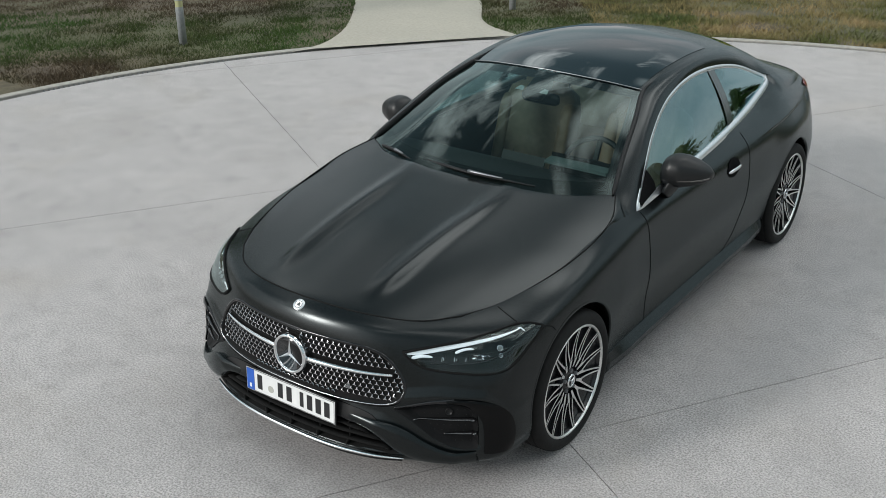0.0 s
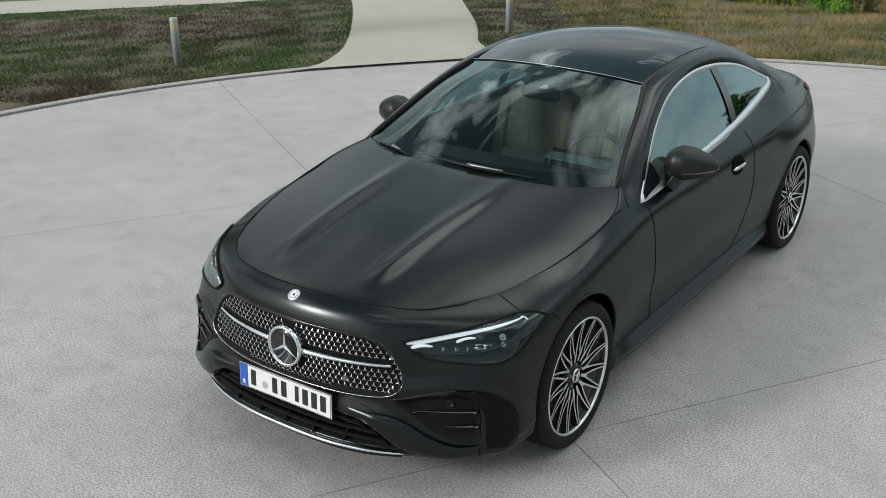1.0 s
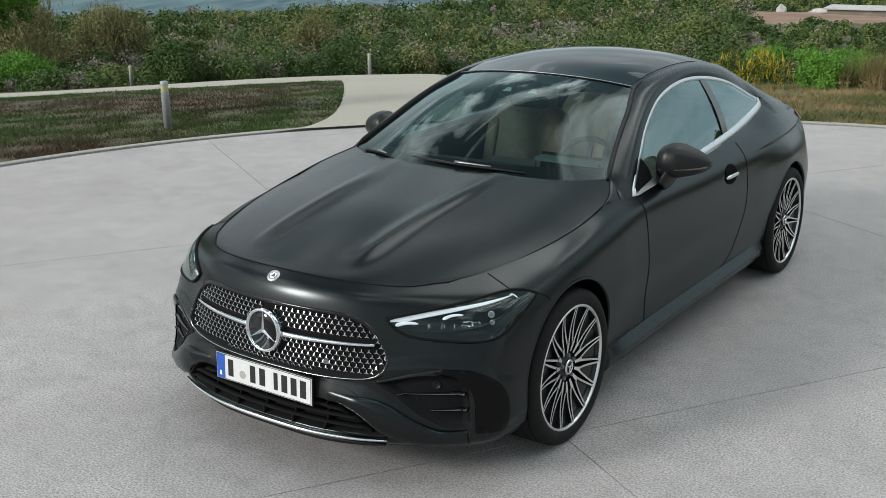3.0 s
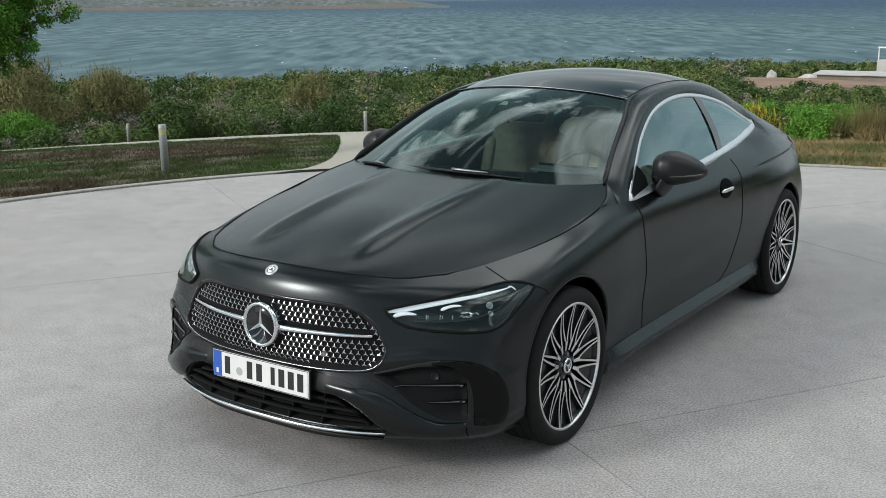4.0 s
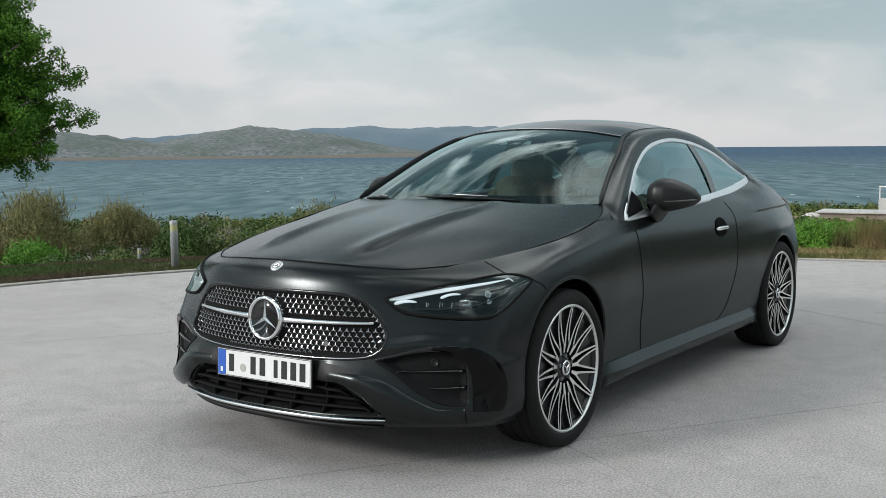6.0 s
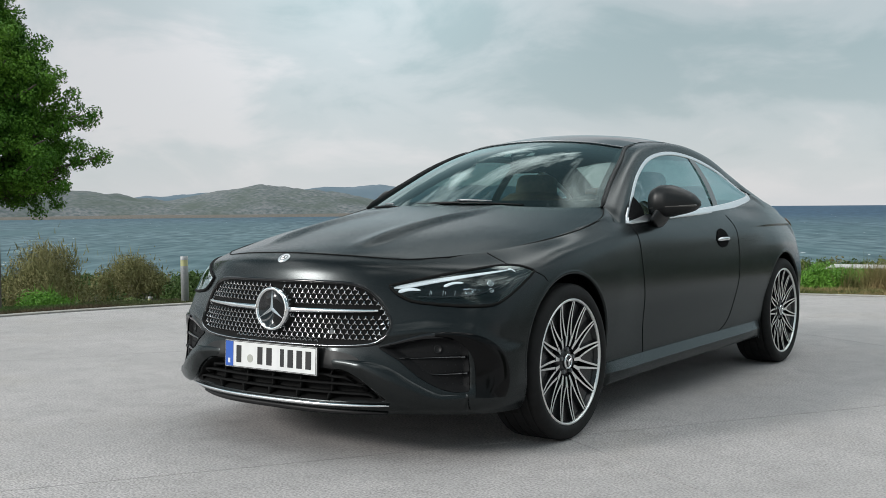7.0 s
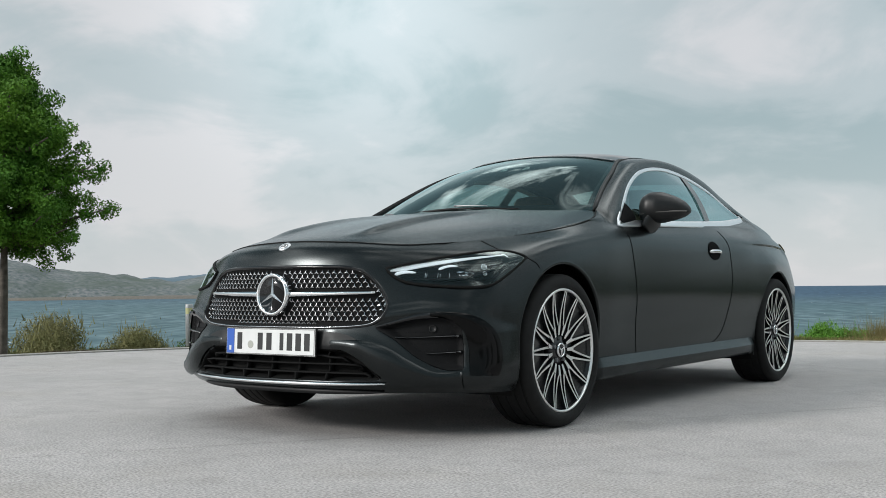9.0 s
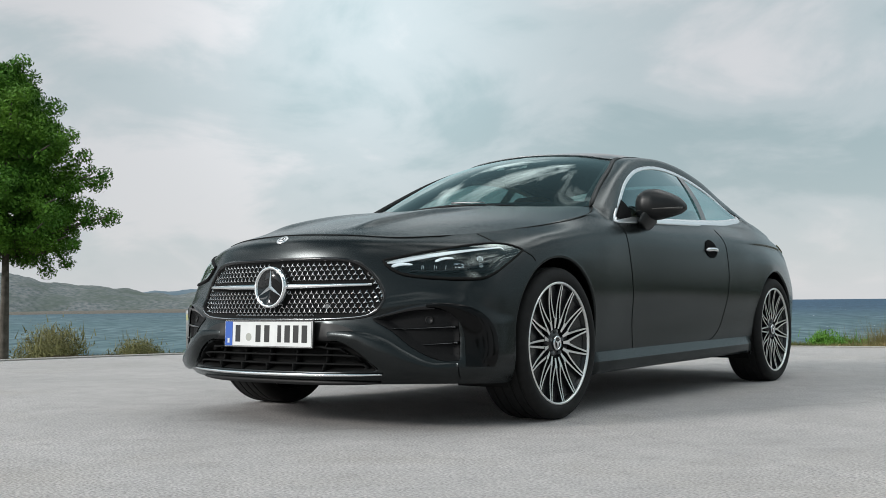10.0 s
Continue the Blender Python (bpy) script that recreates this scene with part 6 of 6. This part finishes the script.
def fast_mesh(name, v, f, mat):
    mesh = bpy.data.meshes.new(name)
    n, k = len(f), f.shape[1]
    mesh.vertices.add(len(v))
    mesh.vertices.foreach_set("co", np.ascontiguousarray(v, dtype=np.float32).ravel())
    mesh.loops.add(n * k)
    mesh.loops.foreach_set("vertex_index", np.ascontiguousarray(f, dtype=np.int32).ravel())
    mesh.polygons.add(n)
    mesh.polygons.foreach_set("loop_start", np.arange(0, n * k, k, dtype=np.int32))
    mesh.polygons.foreach_set("loop_total", np.full(n, k, dtype=np.int32))
    mesh.update(calc_edges=True)
    mesh.materials.append(mat)
    return mesh


def spot(az, d):
    """A place by the angle to the left of +y and the distance from the terrace's viewing point."""
    az -= .4 * (d > 26)
    x, y = 2.95 - d * math.sin(radians(az)), -3.85 + d * math.cos(radians(az))
    return x, y, float(land_z(x, y))


def build_bush(name, at, w, d, h, mat, n, size, seed, label, category="bush", twigs=True, spikes=None):
    rng = np.random.default_rng(seed)
    thing = empty(name, Matrix.Translation(at))
    tagged(thing, label, category)
    c, r = blobs(rng, w, d, h, 26)
    v, f = leaves(rng, c, r, n, size)
    ob = new("foliage", fast_mesh("foliage", v, f, mat))
    ob.parent = thing
    if twigs:
        vs, fs = [], []
        for k in range(14):
            tip = c[rng.integers(len(c))]
            q, g = sweep(spline([(tip[0] * .2, tip[1] * .2, -.1), (tip[0] * .5, tip[1] * .5, tip[2] * .45), tuple(tip)], 5), round_prof(.02 * h, .02 * h, 5), up=(.3, .9, .1), scale=[1, .8, .6, .4, .2])
            fs += [tuple(i + len(vs) for i in t) for t in g]
            vs += [tuple(p) for p in q]
        shell("twigs", vs, fs, M_GREYTWIG, thing)
    if spikes:
        k, mat2, length = spikes
        base = c[rng.integers(len(c), size=k)] + rng.normal(size=(k, 3)) * .15 * min(w, h)
        dirn = rng.normal(size=(k, 3)) * .35 + [0, 0, 1]
        L = length * rng.uniform(.5, 1.2, (k, 1))
        side = np.cross(dirn, rng.normal(size=(k, 3)))
        side /= np.linalg.norm(side, axis=1, keepdims=True)
        ww = .010 * h
        v = np.stack([base - side * ww, base + side * ww, base + dirn * L], 1).reshape(-1, 3)
        ob = new("sprays", fast_mesh("sprays", v, np.arange(3 * k).reshape(-1, 3), mat2))
        ob.parent = thing
    return thing


def build_scrub():
    """Dense low evergreen scrub from behind the path down to the shore."""
    rng = np.random.default_rng(11)
    for mat, share, nm, lab in ((M_SCRUB, .66, "scrub", "dense dark green coastal scrub"), (M_BRIGHT2, .22, "scrub_fresh", "fresher green scrub bushes"), (M_GREYTWIG, .06, "scrub_dry", "grey dry scrub"), (M_BROWN, .06, "scrub_brown", "brownish feathery scrub")):
        V, F, o = [], [], 0
        for _ in range(int(3000 * share)):
            az = rng.uniform(3, 66)
            first = np.interp(az, [0, 26, 33, 38, 45, 52, 60], [22.5, 23.5, 31, 29, 28.5, 32, 37])
            d = first + 190 * rng.random() ** 1.75
            if d > shore(az) - 4:
                continue
            x, y, z = spot(az, d)
            h = rng.uniform(.35, 1.15) * (1 + .20 * (d > 45))
            if az < 19.5 and 58 < d < 88:
                continue
            if az < 19.5 and d < 60:
                h = min(h, .48)
            if az < 17 or az > 47.5:
                h = min(h, .30 + .010 * d)
            w = h * rng.uniform(1.6, 3.2)
            c, r = blobs(rng, w, w, h, 7, .22, .40)
            n = int(np.clip(13500 / d, 75, 600))
            v, f = leaves(rng, c, r, n, np.clip(.0015 * d, .028, .16))
            V.append(v + [x, y, z - .05])
            F.append(f + o)
            o += len(v)
        ob = new(nm, fast_mesh(nm, np.vstack(V), np.vstack(F), mat))
        tagged(ob, lab, "scrub", kind="stuff")


def in_path(x, y):
    ok = np.zeros(x.shape, bool)
    poly = np.vstack([PATH_A, PATH_B[::-1]])
    for (x0, y0), (x1, y1) in zip(poly, np.roll(poly, -1, 0)):
        ok ^= ((y0 > y) != (y1 > y)) & (x < (x1 - x0) * (y - y0) / (y1 - y0 + 1e-12) + x0)
    return ok


def build_grass():
    rng = np.random.default_rng(21)
    for nm, n, az0, az1, d1, hh, mats, lab in (
            ("turf", 215000, 26, 80, 12.0, .030, M_GRASS, "short patchy green and brown turf"),
            ("dry_turf", 110000, -22, 34, 9.0, .050, M_DRYGRASS, "dry straw-coloured grass with green tufts")):
        a = np.radians(rng.uniform(az0, az1, n))
        dd = PLAZA_R + .17 + d1 * rng.random(n) ** 1.25
        x, y = PLAZA_C.x - dd * np.sin(a), PLAZA_C.y + dd * np.cos(a)
        keep = ~in_path(x, y)
        clump = np.array([noise.noise(Vector((px * 1.7, py * 1.7, 0))) for px, py in zip(x, y)])
        keep &= clump > rng.uniform(-.75, .35, n)
        x, y, clump = x[keep], y[keep], clump[keep]
        z = land_z(x, y)
        k = len(x)
        h = hh * rng.uniform(.5, 1.6, k) * (1 + .9 * np.maximum(clump, 0))
        ang = rng.uniform(0, 2 * math.pi, k)
        w = .0045 + .003 * rng.random(k)
        lean = rng.normal(size=(k, 2)) * h[:, None] * .7
        p = np.stack([x, y, z - .004], -1)
        s = np.stack([np.cos(ang) * w, np.sin(ang) * w, 0 * w], -1)
        tip = p + np.stack([lean[:, 0], lean[:, 1], h], -1)
        v = np.stack([p - s, p + s, tip], 1).reshape(-1, 3)
        ob = new(nm, fast_mesh(nm, v, np.arange(3 * k).reshape(-1, 3), mats))
        tagged(ob, lab, "grass", kind="stuff")


def build_tree(at, height, seed, label, spread=1.0, n_leaf=190000, leaf=.0112, mat=None):
    rng = np.random.default_rng(seed)
    tree = tagged(empty("tree", Matrix.Translation(at)), label, "tree")
    H = height
    trunk = spline([(0, 0, -.3), (.02, .0, .35 * H * .5), (-.03, .03, .38 * H), (.03, -.02, .62 * H), (.0, .0, .88 * H)], 24)
    v, f = sweep(trunk, round_prof(.015 * H, .015 * H, 10), up=(0, 1, 0), scale=np.linspace(1.15, .25, 24))
    shell("trunk", v, f, M_BARK, tree)
    cs, rs = [], []
    limbs_v, limbs_f = [], []
    for k in range(80):
        t = rng.uniform(.40, 1.0)
        a = rng.uniform(0, 2 * math.pi)
        reach = spread * H * float(np.interp(t, [.28, .36, .53, .70, .86, 1.0], [.10, .17, .35, .29, .15, .04])) * rng.uniform(.50, 1.08)
        z0 = H * t * .93
        start = np.array([0, 0, z0])
        end = np.array([math.cos(a) * reach, math.sin(a) * reach, z0 + H * rng.uniform(-.03, .06)])
        mid = start * .5 + end * .5 + [0, 0, -.03 * H]
        q, g = sweep(spline([tuple(start), tuple(mid), tuple(end)], 7), round_prof(.010 * H, .010 * H, 6), up=(.2, .3, .95), scale=np.linspace(1.1, .2, 7))
        limbs_f += [tuple(i + len(limbs_v) for i in tt) for tt in g]
        limbs_v += [tuple(p) for p in q]
        for s in np.linspace(.34, 1.04, 8):
            cs.append(start + (end - start) * s + rng.normal(size=3) * .025 * H)
            rs.append(H * rng.uniform(.032, .060) * (1.15 - .45 * s))
    shell("branchwork", limbs_v, limbs_f, M_BARK, tree)
    v, f = leaves(rng, np.array(cs), np.array(rs), n_leaf, leaf * H ** .5, .25, .8)
    ob = new("crown", fast_mesh("crown", v, f, mat or M_TREE))
    ob.parent = tree
    return tree


def build_bollard(at, lean=0.0):
    b = tagged(empty("bollard", Matrix.Translation(at) @ pose(0, 0, 0, 0, lean, 0)), "slim grey post light beside the path", "bollard", "post lights along the path")
    v, f = revolve([(-.08, .0), (-.08, .046), (.44, .046)], 20)
    turn = pose(0, 0, 0, 0, -90, 0)
    shell("post", [turn @ Vector(p) for p in v], f, M_BOLLARD, b)
    v, f = revolve([(.44, .043), (.51, .043)], 20)
    shell("light_band", [turn @ Vector(p) for p in v], f, M_BAND, b, "yellowish frosted band")
    v, f = revolve([(.51, .046), (.555, .046), (.558, .042), (.558, 0)], 20)
    shell("cap", [turn @ Vector(p) for p in v], f, M_BOLLARD, b)
    return b


def build_hut():
    x, y, z = spot(12.6, 78)
    hut = tagged(empty("low_building", Matrix.Translation((x, y, z)) @ pose(0, 0, 0, 0, 0, 8)), "low flat-roofed building with a pale roof", "building")
    part("wall", block((11, 4, .55), pose(1.5, 0, .28)), M_HUTWALL, hut)
    part("roof", block((11.6, 4.4, .07), pose(1.5, 0, .585)), M_HUTROOF, hut, "thin pale flat roof")
    a, d = np.linspace(8, 19.2, 30), np.linspace(63, 84, 12)
    v = []
    for i, aa in enumerate(a):
        for k, dd in enumerate(d):
            px, py, pz = spot(aa, dd + 2.5 * math.sin(aa * 1.7))
            edge = k in (0, 11) or i in (0, 29)
            v.append((px, py, pz + (.0 if edge else .10)))
    tagged(shell("bare_earth", v, grid_faces(30, 12), M_EARTH), "bare reddish earth round the low building", "earth", kind="structure")


def build_stand():
    """White frame on a low white base, beside the low building."""
    x, y = -14.85, 76.0
    z = float(land_z(x, y))
    st = tagged(empty("frame_stand", Matrix.Translation((x, y, z))), "white tubular frame on a low white base", "stand")
    part("base", block((2.6, .9, 2.0), pose(1.3, .45, -2.15 - z - 1.0)), M_HUTROOF, st, "", bevel=.03)
    for px in (.06, 2.5):
        part("upright", rod(.045, .045, .90, pose(px, .1, -1.72 - z), 12), M_WHITE, st)
    part("top_rail", block((2.6, .12, .10), pose(1.28, .1, -1.30 - z)), M_WHITE, st, "", bevel=.02)


def build_boulder(at, w, h, seed):
    bm = bmesh.new()
    bmesh.ops.create_icosphere(bm, subdivisions=3, radius=.5)
    for v in bm.verts:
        k = 1 + .35 * noise.noise(v.co * 2.2 + Vector((seed, 0, 0)))
        v.co = Vector((v.co.x * w * k, v.co.y * w * .8 * k, v.co.z * h * 2 * k))
    ob = part("boulder", bm, M_STONE, None, smooth=True)
    ob.location = at
    tagged(ob, "pale weathered boulder on the bare earth", "boulder", "boulders near the low building")


M_STONE = varied(material("pale_stone", rough=0.9), (0.40, 0.37, 0.35), (0.58, 0.55, 0.52), 3, 6, bump=0.4)
M_EARTH = varied(material("red_earth", rough=0.95), (0.20, 0.115, 0.075), (0.30, 0.20, 0.14), 0.3, 6)
M_FOAM = material("foam", (0.62, 0.65, 0.66), 0.8)
M_SAND = varied(material("sand", rough=0.95), (0.115, 0.102, 0.085), (0.17, 0.152, 0.130), 0.4, 6)
M_BRIGHT2 = varied(material("scrub_leaf_fresh", rough=0.6, Specular_IOR_Level=0.2), (0.090, 0.130, 0.032), (0.180, 0.205, 0.068), 0.2, 5, island=True)
M_BAND = material("frosted_band", (0.45, 0.44, 0.22), 0.4)
M_HUTWALL = varied(material("hut_wall", rough=0.9), (0.20, 0.17, 0.14), (0.28, 0.25, 0.21), 1.5, 5)
M_HUTROOF = varied(material("hut_roof", rough=0.8), (0.44, 0.43, 0.41), (0.54, 0.53, 0.51), 0.8, 5)

build_ground()
PATH_A, PATH_B = build_path()
build_sea()
build_coast()
build_scrub()
build_grass()
build_bush("feathery_bush", spot(56.0, 47), 6.5, 4.0, 2.9, M_BROWN, 30000, .045, 31, "tall feathery brown-green bush near the shore", spikes=(2600, M_BROWN, .28))
build_bush("feathery_bush", spot(52.0, 50), 4.6, 3.6, 2.3, M_BROWN, 20000, .045, 32, "feathery brown-green bush near the shore", spikes=(1800, M_BROWN, .26))
build_bush("leafy_bush", spot(56.2, 38), 3.6, 2.6, 1.35, M_BRIGHT, 11000, .045, 33, "bright green leafy bush beside the path", spikes=(1500, M_BRIGHT, .25))
build_bush("grey_bush", spot(46.6, 32), 2.4, 1.8, .85, M_GREYTWIG, 7000, .030, 34, "bare grey twiggy bush behind the path", spikes=(2200, M_GREYTWIG, .3))
build_bush("dark_bush", spot(48.9, 30), 2.0, 1.8, 1.15, M_SCRUB, 8000, .040, 35, "dark evergreen bush behind the path")
build_bush("brown_bush", spot(41.7, 36), 2.9, 2.2, 2.1, M_BROWN, 14000, .038, 36, "brownish feathery bush behind the path", spikes=(1100, M_BROWN, .22))
build_bush("dark_bush", spot(39.6, 31), 2.8, 2.0, 1.15, M_SCRUB, 9000, .040, 37, "dark evergreen bush behind the path")
build_bush("light_bush", spot(22.0, 28), 3.2, 2.2, 1.35, M_BRIGHT2, 10000, .045, 38, "pale green rounded bush behind the dry grass")
build_bush("broom", spot(18.3, 22.0), 1.2, .9, .62, M_SCRUB, 2600, .030, 39, "broom bush with yellow flowers", spikes=(800, M_YELLOW, .16))
build_bush("broom", spot(20.0, 22.4), 1.0, .8, .50, M_SCRUB, 2200, .030, 40, "small broom bush with yellow flowers", spikes=(420, M_YELLOW, .14))
build_bush("leafy_bush", spot(15.7, 20.6), 1.6, 1.2, .62, M_BRIGHT, 9000, .028, 41, "bright green leafy bush at the edge of the dry grass", spikes=(900, M_BRIGHT, .16))
build_bush("leafy_bush", spot(14.2, 23.5), 2.6, 1.8, .62, M_BRIGHT, 12000, .030, 43, "bright green leafy bush behind the dry grass", spikes=(900, M_BRIGHT, .2))
build_bush("leafy_bush", spot(17.4, 25.0), 2.8, 1.8, .60, M_BRIGHT, 12000, .030, 44, "bright green leafy bush behind the dry grass", spikes=(900, M_BRIGHT, .2))
build_bush("tall_grass", spot(13.0, 20.3), 1.6, 1.2, .38, M_DRYGRASS, 2500, .03, 42, "tuft of tall dry grass", "grass tuft", False, (2600, M_DRYGRASS, .36))
build_tree((-9.45, 3.79, float(land_z(-9.45, 3.79))), 4.0, 51, "small dense green juniper beside the forecourt", 0.92)
for px, py, lean in ((-6.74, 4.55, -1.5), (-14.3, 17.8, 0), (-20.5, 15.3, 0), (-4.86, 8.76, 0)):
    build_bollard((px, py, float(land_z(px, py))), lean)
build_hut()
build_stand()
build_boulder((-21.9, 75.0, float(land_z(-21.9, 75.0)) + .1), .75, .55, 1.0)
build_boulder((-18.9, 74.0, float(land_z(-18.9, 74.0)) + .1), 1.5, .32, 2.0)
# trees out of view, behind and to the right, known from reflections
for k, (tx, ty, hh) in enumerate(((24, -16, 5.0), (15, -24, 5.2), (31, -5, 5.0), (30, 6, 4.8), (20, -21, 4.6), (28, -11, 5.2), (9.0, 17, 3.5), (12.5, 13, 3.7), (16, 9.0, 3.8), (13.5, 19, 4.0), (6.5, 21, 3.3), (10, -27, 4.4))):
    build_tree((tx, ty, 0), hh, 60 + k, "dark evergreen tree on the landward side", 1.1, 9000, .032, M_SCRUB)
# unseen bushes, added for a dark band in the door's reflection
for k, (bx, by) in enumerate(((7.5, 19.5), (10.5, 17.5), (13.2, 15.0), (15.6, 12.0), (17.6, 8.6), (18.6, 4.5))):
    build_bush("unseen_hedge", (bx, by, float(land_z(bx, by))), 5.0, 3.6, 2.7, M_SCRUB, 9000, .075, 80 + k, "unseen dark bush, added to darken the reflections in the car's side")
